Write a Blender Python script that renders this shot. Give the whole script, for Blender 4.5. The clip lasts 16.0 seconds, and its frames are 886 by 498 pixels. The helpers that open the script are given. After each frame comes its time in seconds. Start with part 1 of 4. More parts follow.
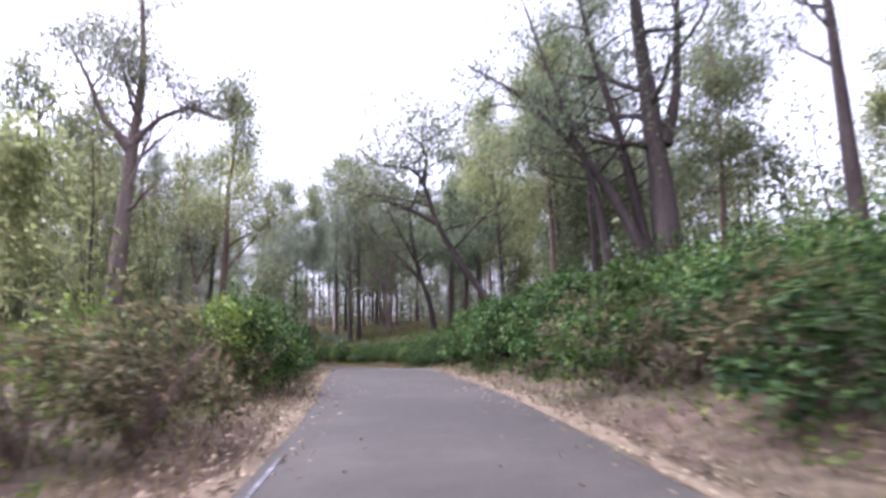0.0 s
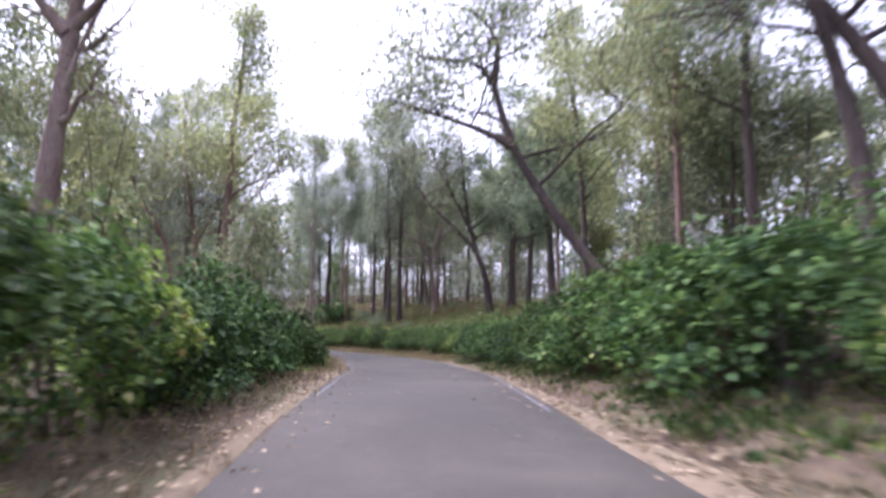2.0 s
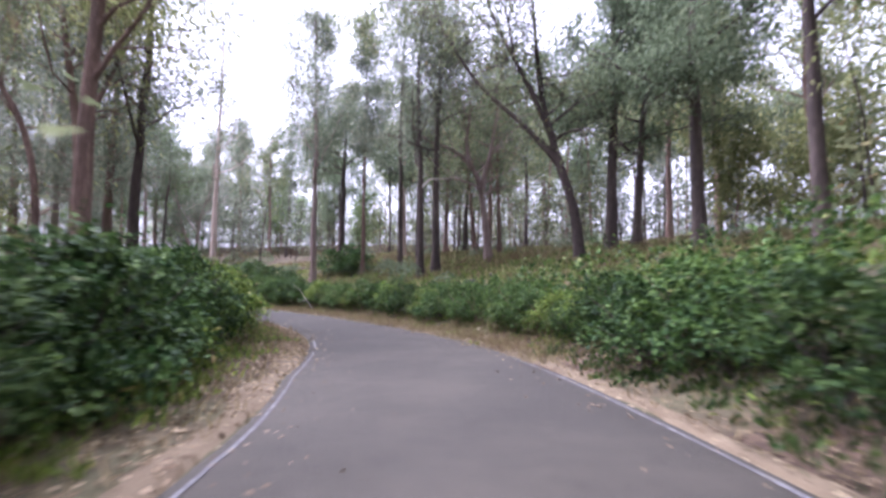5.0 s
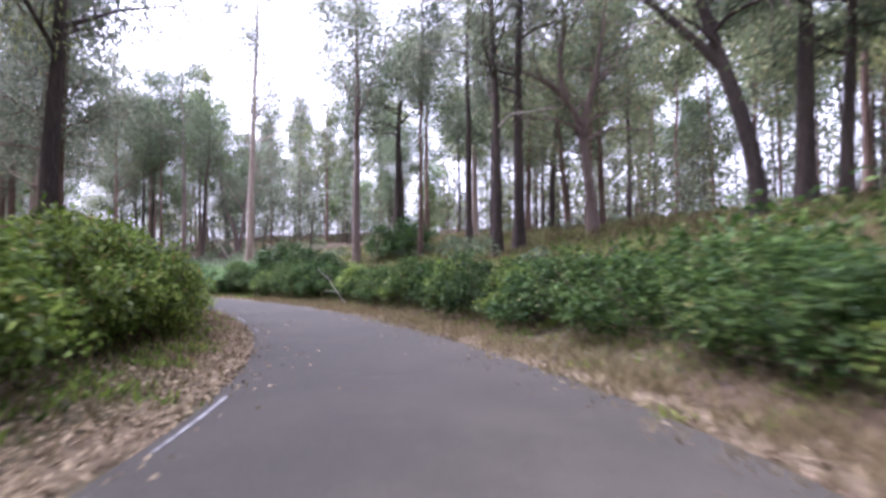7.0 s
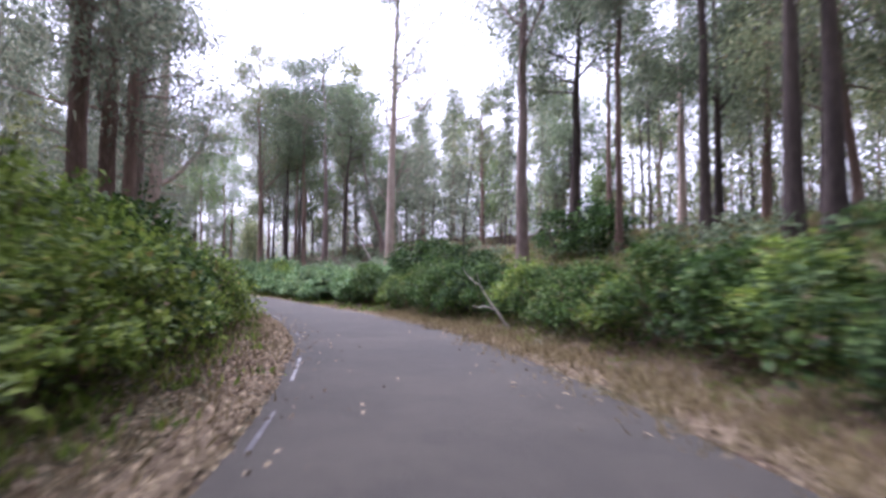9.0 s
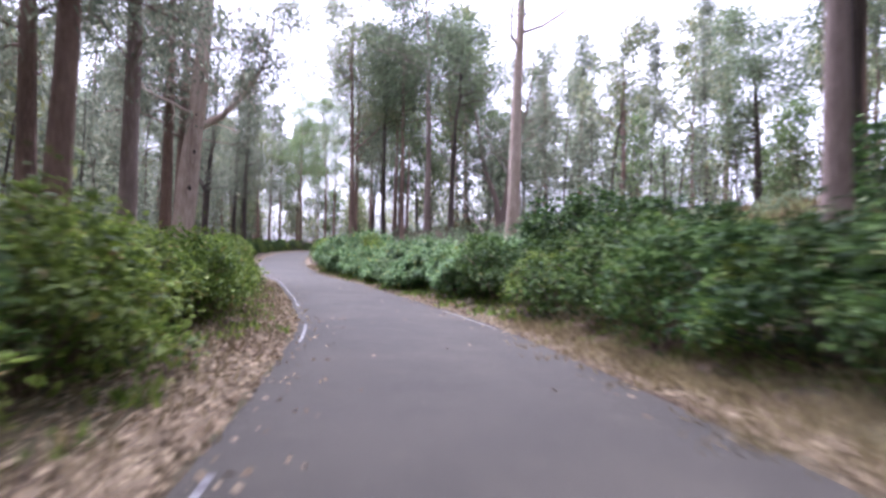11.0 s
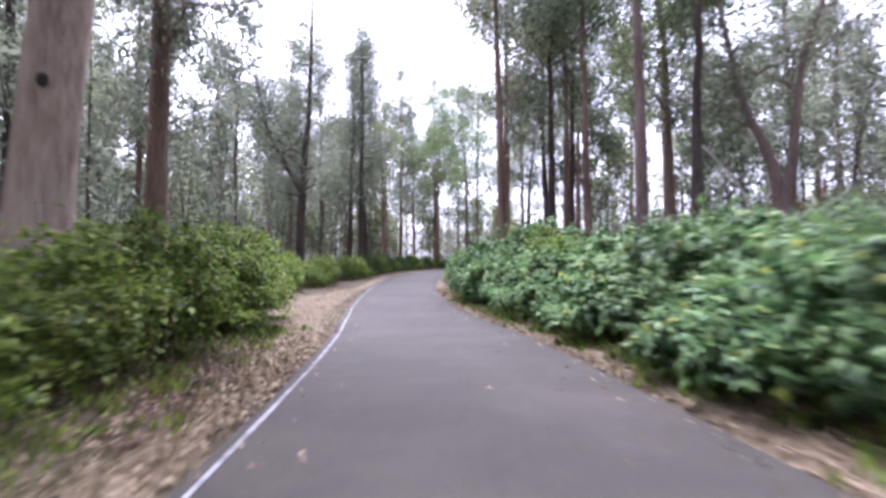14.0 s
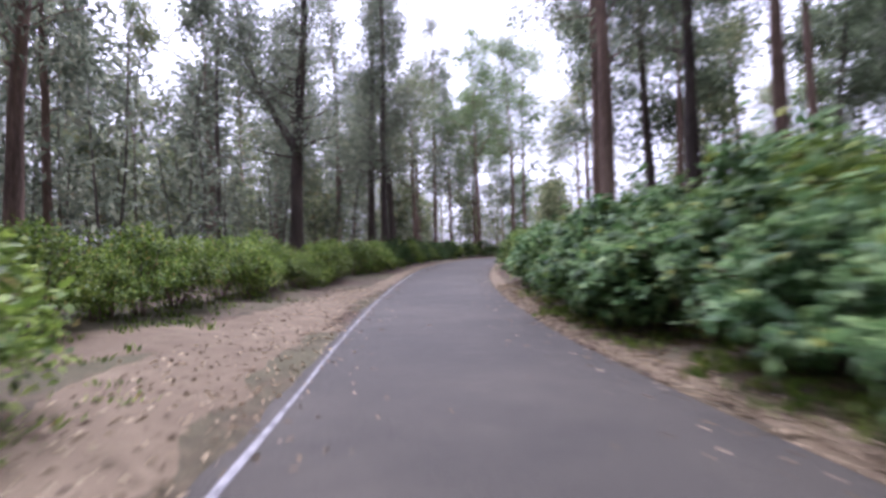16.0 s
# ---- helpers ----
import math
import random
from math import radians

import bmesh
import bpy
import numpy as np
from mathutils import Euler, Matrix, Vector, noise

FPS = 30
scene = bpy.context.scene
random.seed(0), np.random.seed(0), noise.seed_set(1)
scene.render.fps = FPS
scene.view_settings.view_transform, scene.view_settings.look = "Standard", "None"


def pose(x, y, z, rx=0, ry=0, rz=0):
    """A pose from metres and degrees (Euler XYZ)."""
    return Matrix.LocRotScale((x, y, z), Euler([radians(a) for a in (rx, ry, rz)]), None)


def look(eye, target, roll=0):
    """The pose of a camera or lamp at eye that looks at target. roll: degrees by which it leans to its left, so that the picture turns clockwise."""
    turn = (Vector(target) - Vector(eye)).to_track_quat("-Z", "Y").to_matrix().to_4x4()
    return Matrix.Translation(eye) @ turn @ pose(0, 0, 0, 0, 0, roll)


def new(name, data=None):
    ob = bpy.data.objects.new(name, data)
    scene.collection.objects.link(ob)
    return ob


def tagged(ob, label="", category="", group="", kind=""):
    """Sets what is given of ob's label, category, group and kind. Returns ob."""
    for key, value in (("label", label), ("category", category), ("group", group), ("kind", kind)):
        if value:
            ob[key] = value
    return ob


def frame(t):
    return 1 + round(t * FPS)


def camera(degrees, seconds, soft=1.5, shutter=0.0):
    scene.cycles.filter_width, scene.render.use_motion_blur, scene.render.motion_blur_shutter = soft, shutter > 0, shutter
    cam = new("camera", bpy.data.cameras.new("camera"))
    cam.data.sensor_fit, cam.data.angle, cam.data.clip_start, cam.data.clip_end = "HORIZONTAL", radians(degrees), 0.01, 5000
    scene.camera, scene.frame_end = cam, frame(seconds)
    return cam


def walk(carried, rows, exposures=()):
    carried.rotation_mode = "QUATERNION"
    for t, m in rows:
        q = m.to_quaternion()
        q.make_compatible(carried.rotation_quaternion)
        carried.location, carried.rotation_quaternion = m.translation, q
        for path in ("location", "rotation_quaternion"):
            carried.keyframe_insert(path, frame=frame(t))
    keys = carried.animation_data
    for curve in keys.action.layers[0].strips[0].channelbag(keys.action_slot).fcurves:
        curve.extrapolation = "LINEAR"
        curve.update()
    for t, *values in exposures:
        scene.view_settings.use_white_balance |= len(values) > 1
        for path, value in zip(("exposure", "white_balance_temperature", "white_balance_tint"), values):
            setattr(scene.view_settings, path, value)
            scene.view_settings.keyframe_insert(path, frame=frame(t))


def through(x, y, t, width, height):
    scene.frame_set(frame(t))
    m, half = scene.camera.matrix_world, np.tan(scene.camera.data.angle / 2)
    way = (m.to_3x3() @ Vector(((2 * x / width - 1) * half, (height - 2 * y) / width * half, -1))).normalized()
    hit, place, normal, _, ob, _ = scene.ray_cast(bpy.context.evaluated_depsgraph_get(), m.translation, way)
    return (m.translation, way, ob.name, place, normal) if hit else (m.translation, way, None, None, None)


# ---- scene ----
EXPOSURE = 2.08
cam = camera(71.89, 16.0, soft=2.9, shutter=0.75)
PATH = [
    (0.0, -0.000, 0.000, -0.000, 98.82, 1.55, 0.00),
    (0.5, -0.194, 3.148, 0.057, 97.94, 0.61, 0.67),
    (1.0, -0.429, 6.377, 0.113, 98.24, 1.27, 0.78),
    (1.5, -0.700, 9.495, 0.186, 97.99, 0.55, 2.18),
    (2.0, -1.095, 12.720, 0.266, 97.19, -0.43, 4.22),
    (2.5, -1.620, 16.068, 0.327, 92.54, -0.31, 5.43),
    (3.0, -2.126, 19.379, 0.360, 96.48, -0.48, 5.32),
    (3.5, -2.644, 22.687, 0.362, 95.61, -0.74, 5.23),
    (4.0, -3.128, 26.048, 0.356, 94.25, -0.65, 6.04),
    (4.5, -3.531, 29.376, 0.277, 93.38, -0.56, 6.91),
    (5.0, -3.853, 32.672, 0.124, 93.00, -0.46, 7.84),
    (5.5, -4.187, 35.894, -0.053, 92.88, -0.35, 8.98),
    (6.0, -4.627, 38.997, -0.208, 92.80, -0.21, 10.45),
    (6.5, -5.265, 41.941, -0.291, 92.55, -0.03, 12.40),
    (7.0, -6.102, 44.725, -0.302, 92.13, 0.19, 14.83),
    (7.5, -7.016, 47.362, -0.323, 91.84, 0.65, 17.46),
    (8.0, -8.153, 50.085, -0.361, 92.38, 0.28, 20.67),
    (8.5, -9.523, 52.798, -0.400, 92.79, -0.64, 26.38),
    (9.0, -11.064, 55.463, -0.449, 92.89, -0.28, 29.40),
    (9.5, -12.783, 58.095, -0.478, 92.61, -0.27, 32.23),
    (10.0, -14.681, 60.693, -0.486, 91.96, -0.59, 34.87),
    (10.5, -16.750, 63.268, -0.485, 91.29, -1.00, 37.33),
    (11.0, -18.987, 65.828, -0.486, 90.99, -1.23, 39.61),
    (11.5, -21.383, 68.382, -0.501, 91.41, -1.03, 41.73),
    (12.0, -23.939, 70.931, -0.531, 92.57, -0.40, 43.68),
    (12.5, -26.532, 73.298, -0.557, 91.77, -0.49, 45.50),
    (13.0, -29.243, 75.582, -0.580, 93.32, -0.74, 48.64),
    (13.5, -32.001, 77.614, -0.580, 92.51, 0.04, 51.01),
    (14.0, -34.736, 79.451, -0.581, 92.65, 0.38, 53.20),
    (14.5, -37.383, 81.150, -0.569, 92.82, 0.53, 54.00),
    (15.0, -40.180, 82.876, -0.564, 92.40, 0.02, 53.70),
    (15.5, -43.018, 84.687, -0.511, 91.80, -0.51, 52.59),
    (16.0, -46.040, 86.554, -0.467, 91.65, 1.59, 56.41),
]
walk(cam, [(t, pose(*row)) for t, *row in PATH], exposures=[(t, EXPOSURE + e, 5450, 35) for t, e in
                                                              ((0.0, -0.06), (1.0, -0.02), (2.5, 0.05), (4.0, 0.18), (7.0, 0.18), (9.0, 0.0), (12.0, 0.33), (14.5, 0.2), (15.0, 0.12), (16.0, -0.32))])

# ---- world and light: overcast sky with a weak broad sun ----
SUN_ELEVATION, SUN_AZIMUTH = 66, -75
world = bpy.data.worlds.new("overcast_sky")
scene.world = world
world.use_nodes = True
wn = world.node_tree
wn.nodes.clear()
sky = wn.nodes.new("ShaderNodeTexSky")
sky.sky_type, sky.sun_disc = "NISHITA", False
sky.sun_elevation, sky.sun_rotation = radians(SUN_ELEVATION), radians(SUN_AZIMUTH)
sky.air_density, sky.dust_density, sky.ozone_density = 1.0, 6.0, 1.0
pale = wn.nodes.new("ShaderNodeHueSaturation")
pale.inputs["Saturation"].default_value = 0.12
back = wn.nodes.new("ShaderNodeBackground")
back.inputs["Strength"].default_value = 0.15
wout = wn.nodes.new("ShaderNodeOutputWorld")
wn.links.new(sky.outputs[0], pale.inputs["Color"])
wn.links.new(pale.outputs[0], back.inputs["Color"])
wn.links.new(back.outputs[0], wout.inputs["Surface"])
sun = new("sun", bpy.data.lights.new("sun", "SUN"))
sun.data.energy, sun.data.angle, sun.data.color = 1.1, radians(35), (1.0, 0.97, 0.92)
sun.matrix_world = look((0, 0, 0), (-math.sin(radians(SUN_AZIMUTH)) * math.cos(radians(SUN_ELEVATION)),
                                    -math.cos(radians(SUN_AZIMUTH)) * math.cos(radians(SUN_ELEVATION)),
                                    -math.sin(radians(SUN_ELEVATION))))

# ---- materials ----


class Nodes:
    """A small wrapper to write node trees in few lines."""

    def __init__(self, name):
        self.mat = bpy.data.materials.new(name)
        self.mat.use_nodes = True
        self.tree = self.mat.node_tree
        self.tree.nodes.clear()
        self.out = self.add("ShaderNodeOutputMaterial")

    def add(self, kind, **values):
        n = self.tree.nodes.new(kind)
        for key, value in values.items():
            n.inputs[key.replace("_", " ")].default_value = value
        return n

    def join(self, a, b):
        self.tree.links.new(a, b)

    def noise(self, scale, detail=4.0, rough=0.6, vector=None):
        n = self.add("ShaderNodeTexNoise", Scale=scale, Detail=detail, Roughness=rough)
        if vector is not None:
            self.join(vector, n.inputs["Vector"])
        return n.outputs["Fac"]

    def ramp(self, fac, stops):
        n = self.add("ShaderNodeValToRGB")
        el = n.color_ramp.elements
        while len(el) < len(stops):
            el.new(0.5)
        for e, (p, c) in zip(el, stops):
            e.position, e.color = p, (*c, 1)
        self.join(fac, n.inputs["Fac"])
        return n.outputs["Color"]

    def mix(self, fac, a, b, mode="MIX"):
        n = self.tree.nodes.new("ShaderNodeMix")
        n.data_type, n.blend_type = "RGBA", mode
        for value, socket in ((fac, n.inputs[0]), (a, n.inputs[6]), (b, n.inputs[7])):
            if hasattr(value, "links"):
                self.join(value, socket)
            elif isinstance(value, tuple):
                socket.default_value = (*value, 1)
            else:
                socket.default_value = value
        return n.outputs[2]

    def bump(self, height, strength, distance):
        n = self.add("ShaderNodeBump", Strength=strength, Distance=distance)
        self.join(height, n.inputs["Height"])
        return n.outputs["Normal"]

    def place(self):
        return self.add("ShaderNodeNewGeometry").outputs["Position"]

    def surface(self, colour, rough=0.8, normal=None, spec=0.3):
        b = self.add("ShaderNodeBsdfPrincipled", Roughness=rough)
        b.inputs["Specular IOR Level"].default_value = spec
        self.join(colour, b.inputs["Base Color"])
        if normal is not None:
            self.join(normal, b.inputs["Normal"])
        self.join(b.outputs[0], self.out.inputs["Surface"])
        return self.mat


def leaf_material(name, dark, mid, light, through=0.35, rough=0.5, dry=None, dry_share=0.05, spec=0.14):
    """Leaves: colour varies leaf by leaf and plant by plant, light comes through them."""
    n = Nodes(name)
    geo, info = n.add("ShaderNodeNewGeometry"), n.add("ShaderNodeObjectInfo")
    stops = [(0.0, dark), (0.45, mid), (1.0 - dry_share - 0.02, light)]
    if dry:
        stops.append((1.0 - dry_share * 0.5, dry))
    col = n.ramp(geo.outputs["Random Per Island"], stops)
    hsv = n.add("ShaderNodeHueSaturation")
    spread = n.add("ShaderNodeMapRange")
    n.join(info.outputs["Random"], spread.inputs["Value"])
    spread.inputs["To Min"].default_value, spread.inputs["To Max"].default_value = 0.75, 1.25
    n.join(spread.outputs[0], hsv.inputs["Value"])
    hue = n.add("ShaderNodeMapRange")
    n.join(n.noise(0.35, 2.0, vector=n.place()), hue.inputs["Value"])
    hue.inputs["To Min"].default_value, hue.inputs["To Max"].default_value = 0.475, 0.525
    n.join(hue.outputs[0], hsv.inputs["Hue"])
    n.join(col, hsv.inputs["Color"])
    b = n.add("ShaderNodeBsdfPrincipled", Roughness=rough + 0.12)
    b.inputs["Specular IOR Level"].default_value = spec
    n.join(hsv.outputs[0], b.inputs["Base Color"])
    t = n.add("ShaderNodeBsdfTranslucent")
    n.join(hsv.outputs[0], t.inputs["Color"])
    m = n.add("ShaderNodeMixShader", Fac=through)
    n.join(b.outputs[0], m.inputs[1])
    n.join(t.outputs[0], m.inputs[2])
    n.join(m.outputs[0], n.out.inputs["Surface"])
    return n.mat


def bark_material(name, dark, mid, light, scale=3.0):
    n = Nodes(name)
    stretch = n.add("ShaderNodeVectorMath")
    stretch.operation = "MULTIPLY"
    stretch.inputs[1].default_value = (1.0, 1.0, 0.22)
    n.join(n.place(), stretch.inputs[0])
    v = stretch.outputs[0]
    grain = n.noise(scale * 4, 6.0, 0.7, v)
    patch = n.noise(scale * 0.4, 3.0, 0.5, v)
    col = n.mix(0.45, n.ramp(grain, [(0.3, dark), (0.52, mid), (0.72, light)]),
                n.ramp(patch, [(0.35, dark), (0.5, mid), (0.68, light)]))
    return n.surface(col, 0.9, n.bump(grain, 1.0, 0.06), 0.2)


# brown, dark and pale bark: own tones, lightened somewhat in place of haze
BARK_BROWN = bark_material("bark_brown", (0.0625, 0.0438, 0.035), (0.163, 0.106, 0.0813), (0.3, 0.213, 0.163))
BARK_DARK = bark_material("bark_dark", (0.0286, 0.0234, 0.0208), (0.0715, 0.0546, 0.0468), (0.143, 0.111, 0.091))
BARK_PINK = bark_material("bark_pink", (0.1, 0.07, 0.06), (0.2, 0.148, 0.125), (0.33, 0.265, 0.23))
BARK_PALE = bark_material("bark_pale", (0.16, 0.11, 0.083), (0.42, 0.325, 0.262), (0.62, 0.52, 0.44), 2.6)
DEADWOOD = bark_material("deadwood", (0.2, 0.17, 0.14), (0.38, 0.34, 0.3), (0.55, 0.5, 0.45))

# gum, grey and dark leaf colours are lifted to stand in for haze
LEAF_GUM = leaf_material("leaf_gum", (0.085, 0.105, 0.052), (0.17, 0.2, 0.1), (0.27, 0.29, 0.145), 0.62, 0.6, (0.22, 0.17, 0.08))
LEAF_GREY = leaf_material("leaf_grey", (0.085, 0.105, 0.07), (0.16, 0.185, 0.125), (0.24, 0.255, 0.17), 0.62, 0.65)
LEAF_DARK = leaf_material("leaf_dark", (0.06, 0.082, 0.048), (0.108, 0.142, 0.08), (0.175, 0.21, 0.118), 0.52, 0.55)
LEAF_YELLOW = leaf_material("leaf_yellow", (0.12, 0.14, 0.052), (0.21, 0.232, 0.092), (0.3, 0.31, 0.13), 0.62, 0.55)
LEAF_FRESH = leaf_material("leaf_fresh", (0.085, 0.135, 0.05), (0.16, 0.225, 0.09), (0.24, 0.31, 0.135), 0.56, 0.55)
LEAF_SHRUB = leaf_material("leaf_shrub", (0.013, 0.03, 0.008), (0.038, 0.077, 0.017), (0.098, 0.156, 0.033), 0.28, 0.5, (0.16, 0.16, 0.05), 0.03)
LEAF_LIME = leaf_material("leaf_lime", (0.03, 0.055, 0.01), (0.102, 0.16, 0.023), (0.215, 0.285, 0.047), 0.36, 0.45, (0.24, 0.18, 0.06), 0.03, 0.2)
# deep green, with the shade of overhanging trees put into the colour
LEAF_DEEP_SHADED = leaf_material("leaf_deep_shaded", (0.01, 0.024, 0.008), (0.028, 0.06, 0.016), (0.075, 0.125, 0.03), 0.26, 0.5, spec=0.1)
LEAF_BROAD = leaf_material("leaf_broad", (0.024, 0.058, 0.02), (0.082, 0.155, 0.05), (0.175, 0.265, 0.095), 0.36, 0.45, (0.26, 0.28, 0.06), 0.03, 0.2)
LEAF_SCRUB = leaf_material("leaf_scrub", (0.0425, 0.0425, 0.0213), (0.0765, 0.0723, 0.034), (0.111, 0.119, 0.0425), 0.3, 0.6, (0.17, 0.12, 0.06), 0.3)
LEAF_DRY = leaf_material("leaf_dry", (0.055, 0.038, 0.022), (0.165, 0.122, 0.07), (0.38, 0.3, 0.19), 0.2, 0.7)
STRAW = leaf_material("straw", (0.085, 0.066, 0.032), (0.165, 0.13, 0.066), (0.28, 0.225, 0.12), 0.3, 0.7)


def asphalt_material():
    n = Nodes("asphalt")
    p = n.place()
    grit, worn, dust, patch = n.noise(70, 4.0, 0.75, p), n.noise(0.5, 5.0, 0.65, p), n.noise(2.4, 5.0, 0.7, p), n.noise(0.16, 4.0, 0.6, p)
    col = n.ramp(grit, [(0.3, (0.01038, 0.009064, 0.006477)), (0.52, (0.03212, 0.02816, 0.01984)), (0.72, (0.09416, 0.08272, 0.0591))])
    col = n.mix(n.ramp(worn, [(0.42, (0, 0, 0)), (0.62, (0.6, 0.6, 0.6))]), col, (0.05632, 0.04928, 0.03522))
    col = n.mix(n.ramp(patch, [(0.44, (0, 0, 0)), (0.56, (0.45, 0.45, 0.45))]), col, (0.02358, 0.02112, 0.01555))
    col = n.mix(n.ramp(dust, [(0.54, (0, 0, 0)), (0.75, (0.45, 0.45, 0.45))]), col, (0.05984, 0.05148, 0.03724))
    return n.surface(col, 0.85, n.bump(grit, 0.6, 0.012), 0.3)


def ground_material():
    n = Nodes("forest_ground")
    p = n.place()
    big, small, fine = n.noise(0.22, 4.0, 0.6, p), n.noise(3.5, 6.0, 0.7, p), n.noise(26, 4.0, 0.7, p)
    soil = n.ramp(small, [(0.3, (0.022, 0.015, 0.010)), (0.5, (0.056, 0.038, 0.025)), (0.7, (0.125, 0.088, 0.058))])
    grass = n.ramp(fine, [(0.3, (0.03, 0.035, 0.016)), (0.55, (0.075, 0.072, 0.036)), (0.75, (0.14, 0.122, 0.063))])
    col = n.mix(n.ramp(big, [(0.42, (0, 0, 0)), (0.6, (0.75, 0.75, 0.75))]), soil, grass)
    return n.surface(col, 0.95, n.bump(small, 0.7, 0.06), 0.15)


def sand_material():
    n = Nodes("reddish_sand")
    p = n.place()
    small, fine = n.noise(1.6, 6.0, 0.7, p), n.noise(30, 4.0, 0.7, p)
    col = n.mix(0.4, n.ramp(small, [(0.3, (0.07, 0.052, 0.031)), (0.55, (0.13, 0.1, 0.061)), (0.75, (0.21, 0.167, 0.108))]),
                n.ramp(fine, [(0.3, (0.058, 0.042, 0.026)), (0.6, (0.14, 0.108, 0.068)), (0.75, (0.235, 0.19, 0.125))]))
    return n.surface(col, 0.95, n.bump(fine, 0.5, 0.02), 0.15)


def paint_material(name, bright, share):
    n = Nodes(name)
    p = n.place()
    wear = n.noise(5.0, 6.0, 0.75, p)
    col = n.mix(n.ramp(wear, [(share, (1, 1, 1)), (share + 0.14, (0, 0, 0))]), (0.065, 0.062, 0.062), (bright, bright * 0.98, bright * 0.95))
    return n.surface(col, 0.75, n.bump(wear, 0.3, 0.004), 0.3)


ASPHALT, GROUND, SAND = asphalt_material(), ground_material(), sand_material()
PAINT, FADED_PAINT = paint_material("worn_road_paint", 0.22, 0.45), paint_material("faded_road_paint", 0.19, 0.35)

# ---- mesh helpers ----


def quad_mesh(name, verts, quads, material, smooth=False):
    me = bpy.data.meshes.new(name)
    verts, quads = np.asarray(verts, np.float32), np.asarray(quads, np.int32)
    me.vertices.add(len(verts))
    me.vertices.foreach_set("co", verts.ravel())
    me.loops.add(quads.size)
    me.loops.foreach_set("vertex_index", quads.ravel())
    me.polygons.add(len(quads))
    me.polygons.foreach_set("loop_start", np.arange(0, quads.size, quads.shape[1], dtype=np.int32))
    me.materials.append(material)
    me.update(calc_edges=True)
    me.validate()
    if smooth:
        me.polygons.foreach_set("use_smooth", np.ones(len(quads), dtype=bool))
    return me


def part(name, mesh, parent, label=""):
    ob = new(name, mesh)
    ob.parent = parent
    return tagged(ob, label)


def unit(v):
    return v / np.maximum(np.linalg.norm(v, axis=-1, keepdims=True), 1e-9)


def leaves(rng, centre, along, facing, length, width, fold=0.25, lobed=False):
    """Leaf blades: pointed quads from a base at centre, along a direction, turned to face another."""
    along = unit(along)
    side = unit(np.cross(along, facing))
    up = unit(np.cross(side, along))
    k = len(centre)
    length = length * rng.uniform(0.65, 1.3, (k, 1))
    width = width * rng.uniform(0.7, 1.25, (k, 1))
    lift = up * width * fold
    base, tip = centre, centre + along * length - up * length * 0.12
    belly = centre + along * length * 0.45
    a, b = belly + side * width * 0.5 + lift, belly - side * width * 0.5 + lift
    i = np.arange(k)[:, None]
    if not lobed:
        return np.stack([base, a, tip, b], 1).reshape(-1, 3), i * 4 + np.arange(4)[None]
    low, high = centre + along * length * 0.38, centre + along * length * 0.6
    wing, notch = side * width * 0.5, side * width * 0.2
    v = np.stack([base, low + wing - lift * 0.4 + along * length * 0.12, high + notch + lift, tip, high - notch + lift, low - wing - lift * 0.4 + along * length * 0.12,
                  belly + lift * 0.6], 1).reshape(-1, 3)
    return v, np.concatenate([i * 7 + np.array([[0, 1, 2, 6]]), i * 7 + np.array([[6, 2, 3, 4]]), i * 7 + np.array([[0, 6, 4, 5]])])


def sprays(rng, centre, along, facing, length, width):
    """Narrow pointed leaf sprays, one triangle each, for crowns overhead."""
    along = unit(along)
    side = unit(np.cross(along, facing))
    k = len(centre)
    length = length * rng.uniform(0.6, 1.35, (k, 1))
    width = width * rng.uniform(0.7, 1.3, (k, 1))
    skew = rng.uniform(-0.15, 0.35, (k, 1)) * length
    a, b = centre + side * width * 0.5, centre - side * width * 0.5 + along * skew
    v = np.stack([a, centre + along * length, b], 1).reshape(-1, 3)
    return v, np.arange(k)[:, None] * 3 + np.arange(3)[None]


def tubes(branches, sides=7):
    """One mesh from branches, each a run of points with radii; the bark is uneven."""
    vs, qs, start = [], [], 0
    for pts, radii in branches:
        pts, radii = np.asarray(pts, float), np.asarray(radii, float)
        n = 3 if radii[0] < 0.03 else 4 if radii[0] < 0.07 else sides
        t = unit(np.gradient(pts, axis=0))
        ref = np.where(np.abs(t[:, 2:3]) > 0.9, np.array([[1.0, 0.1, 0]]), np.array([[0, 0.1, 1.0]]))
        u = unit(np.cross(t, ref))
        w = np.cross(t, u)
        ang = np.linspace(0, 2 * math.pi, n, endpoint=False)
        ring = np.cos(ang)[None, :, None] * u[:, None] + np.sin(ang)[None, :, None] * w[:, None]
        flute = 1 + 0.09 * np.sin(ang * 3 + pts[0, 0] * 7)[None, :] + 0.05 * np.sin(ang * 5 + np.arange(len(pts))[:, None] * 1.3)
        vs.append((pts[:, None] + ring * (radii[:, None] * flute)[..., None]).reshape(-1, 3))
        i = np.arange(len(pts) - 1)[:, None] * n
        j = np.arange(n)[None]
        k = (j + 1) % n
        qs.append((np.stack([i + j, i + k, i + n + k, i + n + j], -1).reshape(-1, 4)) + start)
        start += len(pts) * n
    return np.concatenate(vs), np.concatenate(qs)


